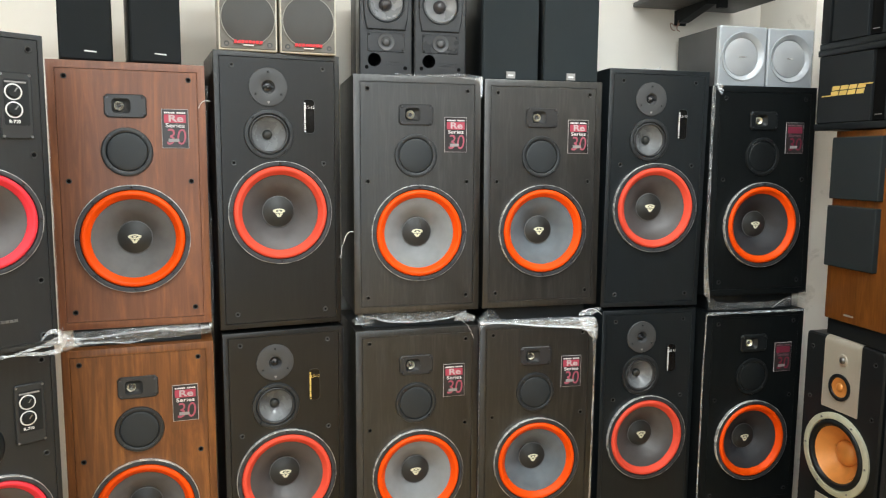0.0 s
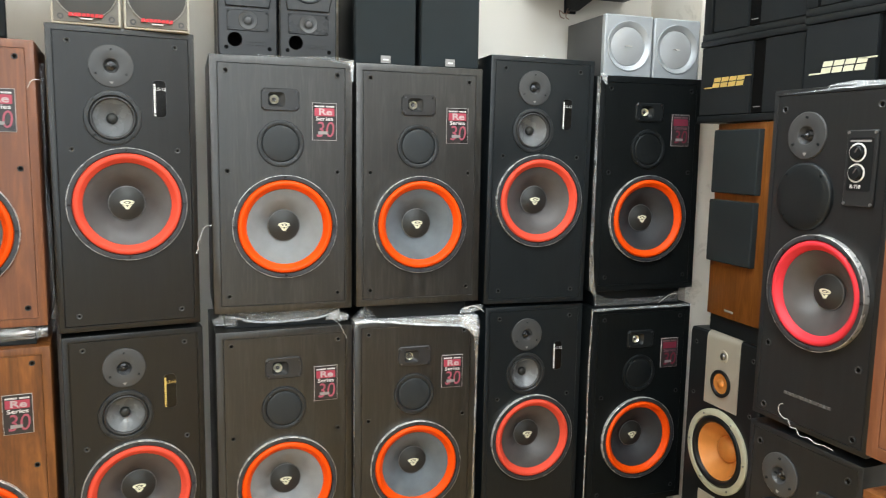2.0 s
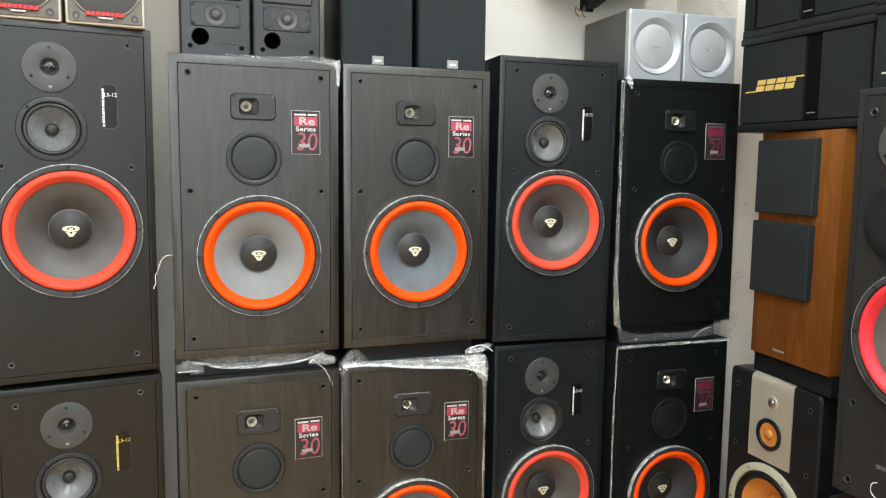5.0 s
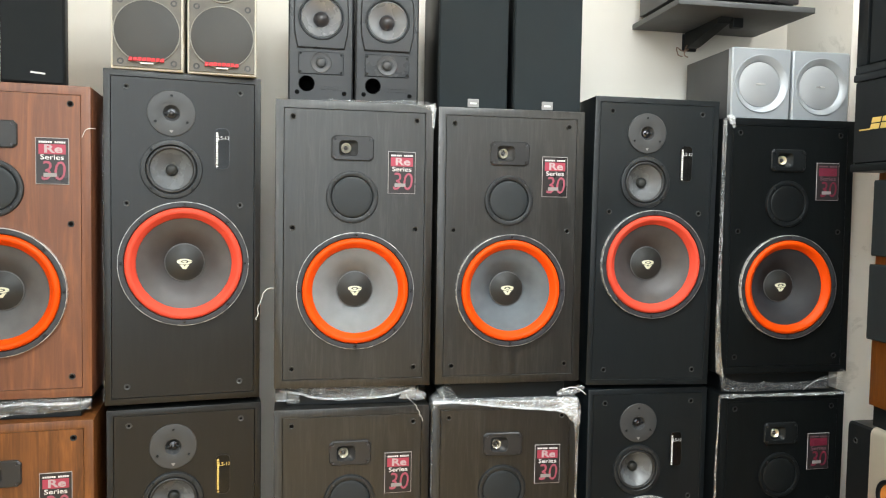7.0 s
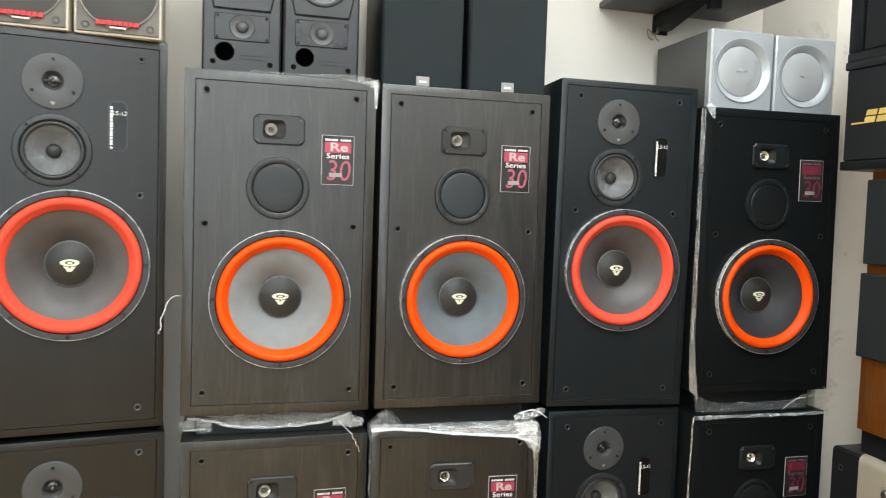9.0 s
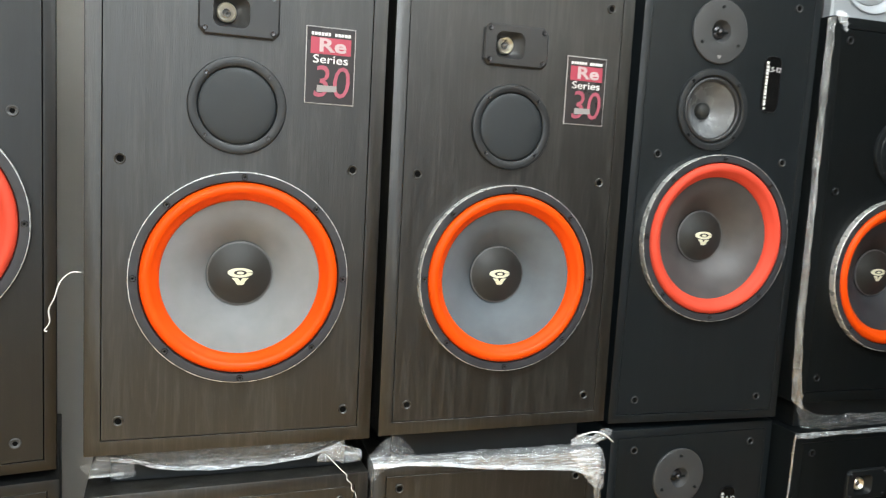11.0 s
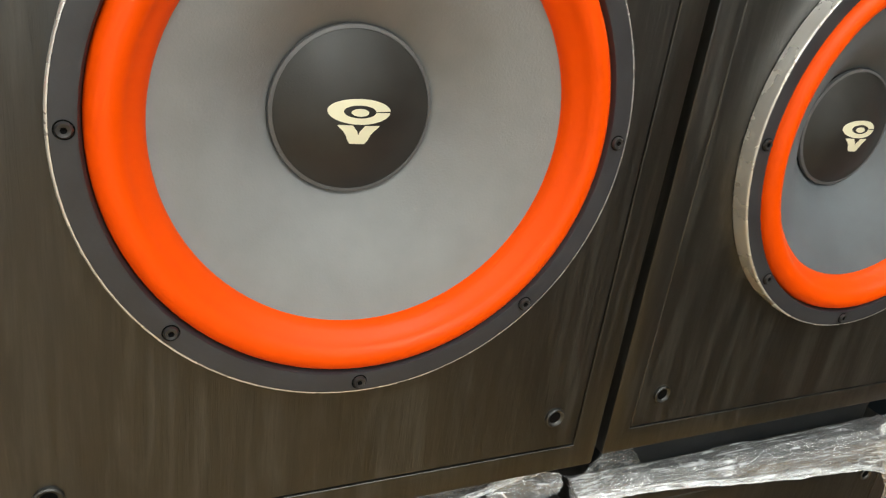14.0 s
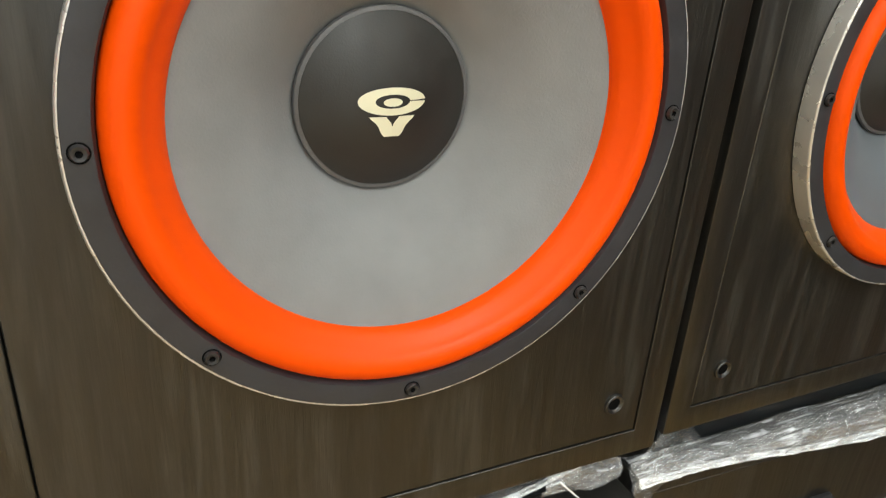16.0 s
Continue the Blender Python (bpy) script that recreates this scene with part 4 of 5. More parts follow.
# ---- side row along the east wall ----


def tower(label):
    """Black floor-standing speaker with a champagne plate and copper cones."""
    t = thing("floor_speaker", label, "speaker", "tower speakers")
    h, w = 0.775, 0.34
    z1, z2, z3 = h - 0.068, h - 0.162, h - 0.397
    part("body", box(-w / 2, w / 2, 0.055, 0.38, 0, h, 0.016, 4), "plastic", t, "satin black cabinet", smooth=40)
    part("baffle", plate(rounded(-w / 2, w / 2, 0, h, 0.016), 0.0, 0.062, [circle(0, z2, 0.0385, 40), circle(0, z3, 0.1195, 64)], 0.006), "plastic", t, "satin black baffle", smooth=30)
    # plate that bends back over the top edge
    bm = bmesh.new()
    prof = [(-0.0035, h - 0.245), (-0.0035, h - 0.022)] + [(0.018 - 0.022 * math.cos(radians(a)), h - 0.018 + 0.022 * math.sin(radians(a))) for a in (15, 35, 55, 75, 90)] + [(0.045, h + 0.004)]
    cols = [[bm.verts.new((x, y, z)) for y, z in prof] for x in (-0.078, 0.078)]
    for k in range(len(prof) - 1):
        bm.faces.new((cols[0][k], cols[1][k], cols[1][k + 1], cols[0][k + 1]))
    bmesh.ops.recalc_face_normals(bm, faces=bm.faces)
    bmesh.ops.solidify(bm, geom=bm.faces[:], thickness=0.003)
    pl = part("front_plate", bm, "champagne", t, "brushed champagne metal plate", smooth=40)
    part("waveguide", lathe([(0.021, -0.0040), (0.019, -0.0062), (0.014, -0.0064), (0.0125, -0.0045), (0, -0.0042)], 40, 0.006, z1), "champagne", pl, smooth=40)
    part("tweeter_dome", lathe([(0.0115, -0.0065), (0.0105, -0.0105), (0.006, -0.0128), (0, -0.0135)], 24, 0.006, z1), "steel", pl, "small metal dome tweeter", smooth=50)
    md = part("midrange", lathe([(0.046, -0.004), (0.046, -0.0085), (0.043, -0.0100), (0.036, -0.0095), (0.033, -0.0045)], 48, 0, z2), "plastic", pl, "small copper midrange in a black ring", smooth=40)
    part("cone", lathe([(0.0335, -0.0050), (0.030, -0.0046), (0.0150, -0.0043), (0.0135, -0.0070), (0.009, -0.0105), (0, -0.0120)], 40, 0, z2), "cone_orange", md, smooth=30)
    wf = part("woofer", lathe([(0.143, 0.0), (0.143, -0.007), (0.140, -0.009), (0.122, -0.009), (0.120, -0.006), (0.119, 0.0)], 72, 0, z3), "ring_cream", t, "copper woofer in a pale green metal ring", smooth=40)
    part("surround", lathe([(0.1195, -0.004)] + [(0.1085 + 0.0100 * math.cos(a), -0.004 - 0.008 * math.sin(a)) for a in (math.pi * j / 10 for j in range(11))] + [(0.096, 0.000)], 72, 0, z3), "plastic", wf, "black rubber surround", smooth=50)
    cone = [(0.0965 - 0.0525 * j / 15, 0.0005 + 0.046 * (j / 15) ** 0.9 + 0.0003 * (j % 2)) for j in range(16)]
    part("cone", lathe(cone, 72, 0, z3), "cone_orange", wf, "ribbed copper cone", smooth=25)
    part("dust_cap", lathe([(0.0445, 0.0470), (0.0435, 0.0400), (0.036, 0.0320), (0.022, 0.0265), (0.008, 0.0242), (0, 0.0240)], 48, 0, z3), "cone_orange", wf, smooth=60)
    for a in range(6):
        screw(wf, 0.131 * math.cos(a * math.pi / 3), -0.0092, z3 + 0.131 * math.sin(a * math.pi / 3), 0.0035, "steel")
    part("lower_plate", plate([(-0.078, 0.03), (0.078, 0.03), (0.078, 0.215), (-0.078, 0.215)], -0.004, 0.001, (), 0.001), "champagne", t, "champagne metal plate")
    for sx in (-0.135, 0.135):
        for sz in (h - 0.05, h - 0.23):
            socket(t, sx, sz)
    return t


def teak_speaker(label):
    """Teak cabinet on a black plinth with two square cloth grilles."""
    t = thing("bookshelf_speaker", label, "speaker", "teak speakers")
    part("plinth", box(-0.145, 0.150, 0.012, 0.26, 0, 0.058, 0.002), "plastic", t, "black plinth")
    part("body", box(-0.148, 0.152, 0, 0.27, 0.058, 0.690, 0.002), "teak", t, "orange-brown teak veneer", smooth=30)
    for z, dx in ((0.466, 0.0), (0.240, -0.004)):
        part("grille", plate(rounded(-0.142 + dx, 0.078 + dx, z, z + 0.203, 0.003), -0.020, 0.0, (), 0.003), "cloth_slate", t, "slate cloth square grille", smooth=20)
    part("name_strip", plate([(-0.056, 0.079), (-0.012, 0.079), (-0.012, 0.085), (-0.056, 0.085)], -0.001, 0.001), "grey_print", t)
    return t


def wedge_speaker(label, flip, ink="gold_and_warm_lit_print"):
    """Wide black speaker: two cloth panels with a slot between, gold mark."""
    s = -1 if flip else 1
    t = thing("wide_speaker", label, "speaker", "wide black speakers")
    w, h = 0.462, 0.266
    part("body", box(-w / 2, w / 2, 0.008, 0.27, 0, h, 0.004), "plastic", t, smooth=30)
    for a, b in ((0, 0.022), (h - 0.020, h)):
        part("lip", box(-w / 2, w / 2, -0.006, 0.012, a, b, 0.003), "plastic", t, smooth=30)
    part("end_cheek", box(s * (w / 2 - 0.018) - 0.018, s * (w / 2 - 0.018) + 0.018, -0.004, 0.012, 0.0225, h - 0.0205, 0.003), "plastic", t, smooth=30)

    def panel(a, b, name, mat, y, lab=""):
        lo, hi = sorted((s * a, s * b))
        return part(name, plate(rounded(lo, hi, 0.024, h - 0.022, 0.002), y, 0.010, (), 0.002), mat, t, lab)

    g = panel(-0.225, -0.010, "grille", "cloth", -0.003, "black cloth panel with a slanted mark")
    sl = panel(-0.006, 0.038, "port_panel", "void", 0.004, "recessed dark slot")
    panel(0.043, 0.186, "grille", "cloth", -0.003, "black cloth panel")
    part("mark", box(min(s * 0.004, s * 0.030), max(s * 0.004, s * 0.030), 0.0025, 0.0045, 0.042, 0.0445), "grey_print", sl)
    # slanted blocks with long strokes, standing for the maker's mark
    x0, z0 = (-0.205 if s > 0 else 0.020), 0.112

    def para(a, b, z1, z2, lean=0.28):
        return plate([(x0 + a + lean * z1, z0 + z1), (x0 + b + lean * z1, z0 + z1), (x0 + b + lean * z2, z0 + z2), (x0 + a + lean * z2, z0 + z2)], -0.0042, -0.0028)

    for k in range(4):
        a = 0.036 + 0.034 * k
        for bm in (para(a, a + 0.029, 0.0, 0.0145), para(a, a + 0.029, 0.0175, 0.031)):
            part("mark_block", bm, ink, g)
    part("mark_stroke", para(0.0, 0.036, -0.001, 0.003), ink, g)
    part("mark_stroke", para(0.140, 0.192, 0.027, 0.031), ink, g)
    return t


tw = tower("black tower speaker with copper cones and champagne plates")
place(tw, 1.8853, 2.0506, FLOOR, -88.7)
place(copy_thing(tw, Matrix()), 1.8853, 1.605, FLOOR, -88.7)
tk = teak_speaker("teak bookshelf speaker with two slate square grilles, standing on a tower")
place(tk, 1.8795, 2.0015, FLOOR + 0.7785, -93)
place(copy_thing(tk, Matrix()), 1.8795, 1.560, FLOOR + 0.7785, -91)
wd = wedge_speaker("wide black speaker with a gold maker's mark, lying on teak", False)
place(wd, 1.8724, 1.9862, 1.4470, -85.8)
wd2 = wedge_speaker("wide black speaker with mirrored panels, on another", True)
place(wd2, 1.8764, 1.9862, 1.7135, -86.0)
wd3 = wedge_speaker("wide black speaker with a pale maker's mark, lying on teak", False, "cream_print")
place(wd3, 1.840, 1.512, 1.4470, -86.5)
place(copy_thing(wd2, Matrix()), 1.842, 1.514, 1.7135, -86.5)

# ---- small speakers on top of the row ----


def cloth_speaker(label, w, h, d, tag, group):
    t = thing("bookshelf_speaker", label, "speaker", group)
    part("body", box(-w / 2, w / 2, 0.016, d, 0, h, 0.003), "black_vinyl", t, smooth=30)
    part("grille", plate(rounded(-w / 2 + 0.002, w / 2 - 0.002, 0.003, h - 0.003, 0.006), 0.0, 0.017, (), 0.004), "cloth" if tag == "bar" else "cloth_slate", t, "dark cloth grille", smooth=20)
    if tag == "bar":
        part("name_strip", plate([(-0.005, 0.026), (0.026, 0.024), (0.026, 0.028), (-0.005, 0.030)], -0.001, 0.001), "white_print", t)
    else:
        ns = part("name_plate", plate([(-0.016, 0.008), (0.016, 0.008), (0.016, 0.031), (-0.016, 0.031)], -0.0025, 0.001, (), 0.001), "grey_print", t, "small silver name plate")
        part("name_strip", plate([(-0.009, 0.016), (0.009, 0.016), (0.009, 0.021), (-0.009, 0.021)], -0.003, -0.002), "white_print", ns)
    return t


pc = cloth_speaker("small black cloth-fronted speaker on the walnut one", 0.138, 0.285, 0.15, "bar", "small cloth speakers")
W_TOP = TOP + 0.0545 + 0.754 + 0.0005
place(pc, -0.458, 2.290, W_TOP + 0.003, 12)
place(copy_thing(pc, Matrix()), -0.2755, 2.298, W_TOP + 0.003, 14)
gc = cloth_speaker("tall slate cloth speaker with a small silver plate", 0.200, 0.36, 0.24, "plate", "slate cloth speakers")
place(gc, 0.8195, 2.410, W_TOP, 1)
place(copy_thing(gc, Matrix()), 1.032, 2.405, W_TOP, -1)


def ivory_speaker(label):
    t = thing("bookshelf_speaker", label, "speaker", "ivory speakers")
    w, h = 0.168, 0.30
    part("body", box(-w / 2, w / 2, 0.004, 0.20, 0, h, 0.003), "ivory", t, "yellowed ivory cabinet", smooth=30)
    part("front", plate([(-w / 2 + 0.005, 0.005), (w / 2 - 0.005, 0.005), (w / 2 - 0.005, h - 0.005), (-w / 2 + 0.005, h - 0.005)], 0.0, 0.006, (), 0.001), "foam_grey", t, "stained grey front")
    gr = part("grille", lathe([(0.0765, 0.0), (0.0760, -0.004), (0.070, -0.006), (0.045, -0.009), (0.02, -0.0105), (0, -0.011)], 56, 0, 0.092), "grille_grey", t, "round grey mesh grille", smooth=50)
    part("rim", lathe([(0.0778, 0.0), (0.0778, -0.0050), (0.0765, -0.0056), (0.0752, -0.0045)], 64, 0, 0.092), "rim_grey", gr, "thin pale rim", smooth=40)
    tg = part("tweeter_grille", lathe([(0.040, 0.0), (0.039, -0.004), (0.02, -0.007), (0, -0.008)], 40, 0, 0.220), "grille_grey", t, smooth=50)
    part("rim", lathe([(0.042, 0.0), (0.042, -0.004), (0.039, -0.005)], 40, 0, 0.220), "rim_grey", tg, smooth=40)
    for k in range(8):
        a = -0.042 + 0.0104 * k
        part("red_block", plate([(a, 0.0195 - 0.00035 * abs(k - 3.5)), (a + 0.0088, 0.0195), (a + 0.0096, 0.0282), (a + 0.0012, 0.0282 - 0.0009 * (k % 2))], -0.0095, 0.0), "red_print", t)
    part("name_strip", plate([(-0.015, 0.0130), (0.015, 0.0130), (0.015, 0.0158), (-0.015, 0.0158)], -0.0085, 0.0), "white_print", t)
    for sx in (-0.062, 0.062):
        for sz in (0.018, 0.166, 0.28):
            part("dimple", lathe([(0.008, 0.0), (0.007, -0.001), (0.004, 0.0), (0, 0.0005)], 16, sx, sz), "grey_plastic", t, smooth=40)
    return t


iv = ivory_speaker("small ivory speaker with a round grey grille and red blocks")
L_TOP = 0.8172 + 0.837 + 0.0005
place(iv, -0.0225, 2.322, L_TOP, 5)
place(copy_thing(iv, Matrix()), 0.1535, 2.342, L_TOP, 4)


def monitor(label):
    """Small moulded monitor: woofer in a shield, recessed tweeter, port."""
    t = thing("bookshelf_speaker", label, "speaker", "small monitors")
    w, h = 0.160, 0.31
    part("body", box(-w / 2, w / 2, 0.070, 0.20, 0, h, 0.012, 3), "plastic", t, smooth=40)
    part("front", plate(rounded(-w / 2, w / 2, 0.0, h, 0.014), 0.0, 0.075, [circle(0, 0.215, 0.0555, 48), circle(-0.035, 0.050, 0.0185, 28)], 0.004), "monitor_grey", t, "grey moulded front", smooth=25)
    shield = [(-0.058, 0.138), (0.058, 0.138), (0.066, 0.175), (0.068, 0.215), (0.066, 0.262), (0.050, 0.294), (-0.050, 0.294), (-0.066, 0.262), (-0.068, 0.215), (-0.066, 0.175)]
    wf = part("woofer", plate(shield, -0.006, 0.0, [circle(0, 0.215, 0.0560, 48)], 0.003), "monitor_grey", t, "woofer in a moulded shield", smooth=25)
    part("basket", lathe([(0.0565, -0.0060), (0.0550, -0.0090), (0.0525, -0.0090), (0.0505, -0.004), (0.0500, 0.002)], 56, 0, 0.215), "plastic", wf, smooth=40)
    part("cone", lathe([(0.0505, -0.002), (0.047, -0.0045), (0.0435, -0.001), (0.032, 0.009), (0.019, 0.018)], 56, 0, 0.215), "monitor_cone", wf, "satin grey cone", smooth=40)
    part("dust_cap", lathe([(0.0195, 0.019), (0.019, 0.011), (0.014, 0.004), (0.007, 0.0005), (0, -0.0003)], 32, 0, 0.215), "badge_black", wf, "shiny black dust cap", smooth=60)
    tp = part("tweeter_plate", plate(rounded(-0.056, 0.056, 0.074, 0.130, 0.004), -0.003, 0.0, (), 0.0015), "monitor_grey", t, smooth=20)
    part("tweeter", lathe([(0.026, -0.0033), (0.0245, -0.0046), (0.020, -0.0034), (0.0130, -0.0026), (0.0122, -0.0045), (0.0105, -0.0068), (0.006, -0.0085), (0, -0.009)], 36, 0, 0.103), "grey_plastic", tp, "small dome tweeter", smooth=40)
    for sx in (-0.050, 0.050):
        for sz in (0.080, 0.124):
            screw(tp, sx, -0.0032, sz, 0.003, "plastic")
    part("port", lathe([(0.0200, -0.001), (0.0185, -0.002), (0.0172, 0.006), (0.0165, 0.068), (0, 0.068)], 32, -0.035, 0.050), "void", t, "round bass port", smooth=40)
    # flat black dots, the shade of two peg sockets put into colour
    for sx, sz in ((-0.058, 0.028), (0.058, 0.028)):
        part("peg_hole", lathe([(0.0058, -0.0006), (0.0048, -0.0008), (0, -0.0004)], 16, sx, sz), "void", t)
    for z in (0.036, 0.044):
        part("rib", box(-0.004, 0.05, -0.0008, 0.001, z, z + 0.001), "plastic", t)
    for ob in t.children_recursive:
        me = ob.data
        me.transform(Matrix.Diagonal((1.075, 1.0, 1.06, 1.0)))
        ob.location = (ob.location.x * 1.075, ob.location.y, ob.location.z * 1.06)
    return t


mo = monitor("small dark grey moulded monitor speaker with a bass port")
place(mo, 0.401, 2.412, W_TOP, 1)
place(copy_thing(mo, Matrix()), 0.578, 2.408, W_TOP, 0)


def silver_speaker(label):
    t = thing("bookshelf_speaker", label, "speaker", "silver speakers")
    w, h = 0.190, 0.212
    part("body", box(-w / 2 + 0.003, w / 2 - 0.003, 0.020, 0.29, 0, h, 0.003), "grey_box", t, "grey vinyl box", smooth=30)
    part("front", plate(rounded(-w / 2, w / 2, 0.0, h, 0.006), 0.0, 0.022, [circle(0, h / 2, 0.0860, 64)], 0.004), "silver", t, "silver moulded front", smooth=25)
    part("ring", lathe([(0.0865, 0.0), (0.0850, -0.004), (0.0832, -0.0035), (0.0680, 0.009), (0.0665, 0.015)], 72, 0, h / 2), "silver", t, "bevelled silver ring", smooth=35)
    g = part("grille", lathe([(0.0668, 0.015), (0.0660, 0.009), (0.053, 0.006), (0.031, 0.0035), (0, 0.0025)], 72, 0, h / 2), "silver_mesh", t, "round silver mesh grille", smooth=60)
    part("mark", lathe([(0.016, 0.0022), (0.015, 0.0010), (0, 0.0008)], 24, 0, h / 2, sz=0.18), "chrome", g, smooth=50)
    return t


sv = silver_speaker("silver-fronted speaker with a round mesh grille")
C_TOP = TOP + 0.0615 + 0.754 + 0.0022
place(sv, 1.699, 2.415, C_TOP, -1)
place(copy_thing(sv, Matrix()), 1.901, 2.418, C_TOP, -1)

# ---- wall shelf with a device ----
sf = thing("wall_shelf", "dark grey wall shelf on a black bracket arm", "shelf")
sf.location = (1.648, BACK, 1.934)
part("board", box(-0.222, 0.222, -0.325, -0.004, 0.0, 0.018, 0.003), "shelf_grey", sf, smooth=30)
part("wall_plate", box(-0.040, 0.010, -0.008, 0.0, -0.060, -0.002, 0.002), "plastic", sf)
bm = bmesh.new()
for x0, x1 in ((-0.035, 0.005),):
    vs = [bm.verts.new((x, y, z)) for x in (x0, x1) for y, z in ((-0.008, -0.052), (-0.040, -0.052), (-0.215, -0.016), (-0.235, -0.001), (-0.008, -0.001))]
    bm.faces.new(vs[:5])
    bm.faces.new(vs[5:][::-1])
    for k in range(5):
        bm.faces.new((vs[k], vs[5 + k], vs[5 + (k + 1) % 5], vs[(k + 1) % 5]))
bmesh.ops.recalc_face_normals(bm, faces=bm.faces)
part("arm", bm, "plastic", sf, "black folding bracket arm")
part("clamp", box(0.010, 0.045, -0.230, -0.205, -0.030, 0.0, 0.003), "plastic", sf)
dv = thing("media_player", "grey box with a glossy black front, on the shelf", "device")
dv.location = (1.623, 2.432, 1.9525)
part("body", box(-0.192, 0.200, 0.012, 0.26, 0.012, 0.20, 0.003), "shelf_grey", dv, smooth=30)
part("front", box(-0.187, 0.202, 0.0, 0.013, 0.010, 0.202, 0.003), "badge_black", dv, "glossy black front", smooth=30)
for x in (-0.15, 0.16):
    for y in (0.03, 0.22):
        part("foot", lathe([(0.014, 0.0), (0.014, 0.0125), (0, 0.0125)], 16), "plastic", dv).matrix_basis = pose(x, y, 0.0, 90) @ pose(0, 0, 0)
cb = thing("cable", "loose brown twin cable curling from the wall", "cable")
part("strand", tube(smooth_line([(1.625, 2.735, 1.885), (1.605, 2.70, 1.868), (1.578, 2.68, 1.862), (1.560, 2.68, 1.872), (1.570, 2.69, 1.852), (1.590, 2.70, 1.848)], 6), 0.0019), "cable", cb, smooth=60)
part("strand", tube(smooth_line([(1.630, 2.735, 1.878), (1.612, 2.71, 1.888), (1.596, 2.69, 1.872), (1.588, 2.68, 1.850), (1.600, 2.68, 1.842)], 6), 0.0019), "cable", cb, smooth=60)

# ---- stretch film and threads ----


def film(label, sheets, seed=0, crumple=0.004, kinds="", shift=(0, 0, 0)):
    """kinds: c clear, m milky, h hem, one letter for each sheet; upright sheets have a material of their own."""
    t = thing("plastic_film", label, "plastic wrap")
    for k, lines in enumerate(sheets):
        u = lines[0]
        mat = "film_upright" if abs(u[-1][2] - u[0][2]) > 0.2 else {"c": "film", "m": "film_milky", "h": "film_hem"}[(kinds + "m" * 9)[k]]
        moved = [[Vector(p) + Vector(shift) for p in line] for line in lines]
        sheet(moved, seed=seed + 11 * k, crumple=crumple * (0.5 if mat == "film_upright" else 1), parent=t, material=mat)
    return t


def thread(label, pts, r=0.0011, shift=(0, 0, 0)):
    t = thing("film_thread", label, "plastic thread")
    part("strand", tube(smooth_line([Vector(p) + Vector(shift) for p in pts], 8), r, 5), "white_print", t, smooth=60)
    return t


# under the first ash speaker: a skirt gathered into a sagging white hem, with loose bunches at both ends
HEM = [(0.300, 0.845), (0.350, 0.837), (0.388, 0.8255), (0.428, 0.8195), (0.481, 0.818), (0.540, 0.8205), (0.589, 0.8245), (0.626, 0.832), (0.662, 0.8455)]
film("clear film drawn in under the ash speaker, with a white hem", [
    ([(x, 2.352, 0.8560) for x, z in HEM], [(x, 2.347, z) for x, z in HEM]),
    ([(x, 2.346, z + 0.0030) for x, z in HEM], [(x, 2.343, z) for x, z in HEM], [(x, 2.346, z - 0.0030) for x, z in HEM]),
    ([(0.278, 2.350, 0.834), (0.300, 2.345, 0.842), (0.325, 2.345, 0.840), (0.350, 2.347, 0.838)],
     [(0.286, 2.343, 0.824), (0.305, 2.340, 0.826), (0.330, 2.341, 0.826), (0.352, 2.343, 0.826)],
     [(0.296, 2.349, 0.815), (0.315, 2.347, 0.815), (0.335, 2.347, 0.811), (0.354, 2.349, 0.815)]),
    ([(0.290, 2.344, 0.8205), (0.315, 2.342, 0.8215), (0.338, 2.342, 0.8245)], [(0.290, 2.344, 0.8165), (0.315, 2.342, 0.8170), (0.338, 2.342, 0.8190)]),
    ([(0.626, 2.350, 0.834), (0.650, 2.346, 0.842), (0.668, 2.347, 0.838), (0.692, 2.350, 0.830)],
     [(0.622, 2.344, 0.824), (0.650, 2.341, 0.828), (0.668, 2.342, 0.824), (0.692, 2.344, 0.822)],
     [(0.618, 2.347, 0.814), (0.650, 2.343, 0.815), (0.668, 2.344, 0.811), (0.690, 2.346, 0.813)]),
], 1, 0.0028, "chchm", (0, 0.020, -0.009))


def ash_front(x):
    """The front face of the lower ash speaker whose cone is coloured blue-lit."""
    return 2.3621 - 0.0262 * (x - 0.92)


# draped over the lower ash speaker: from the plinth over the front edge, hanging lower and lower towards one corner
BAND = [(0.712, 0.790), (0.760, 0.792), (0.827, 0.788), (0.901, 0.778), (1.008, 0.769), (1.063, 0.764), (1.100, 0.753), (1.127, 0.742)]
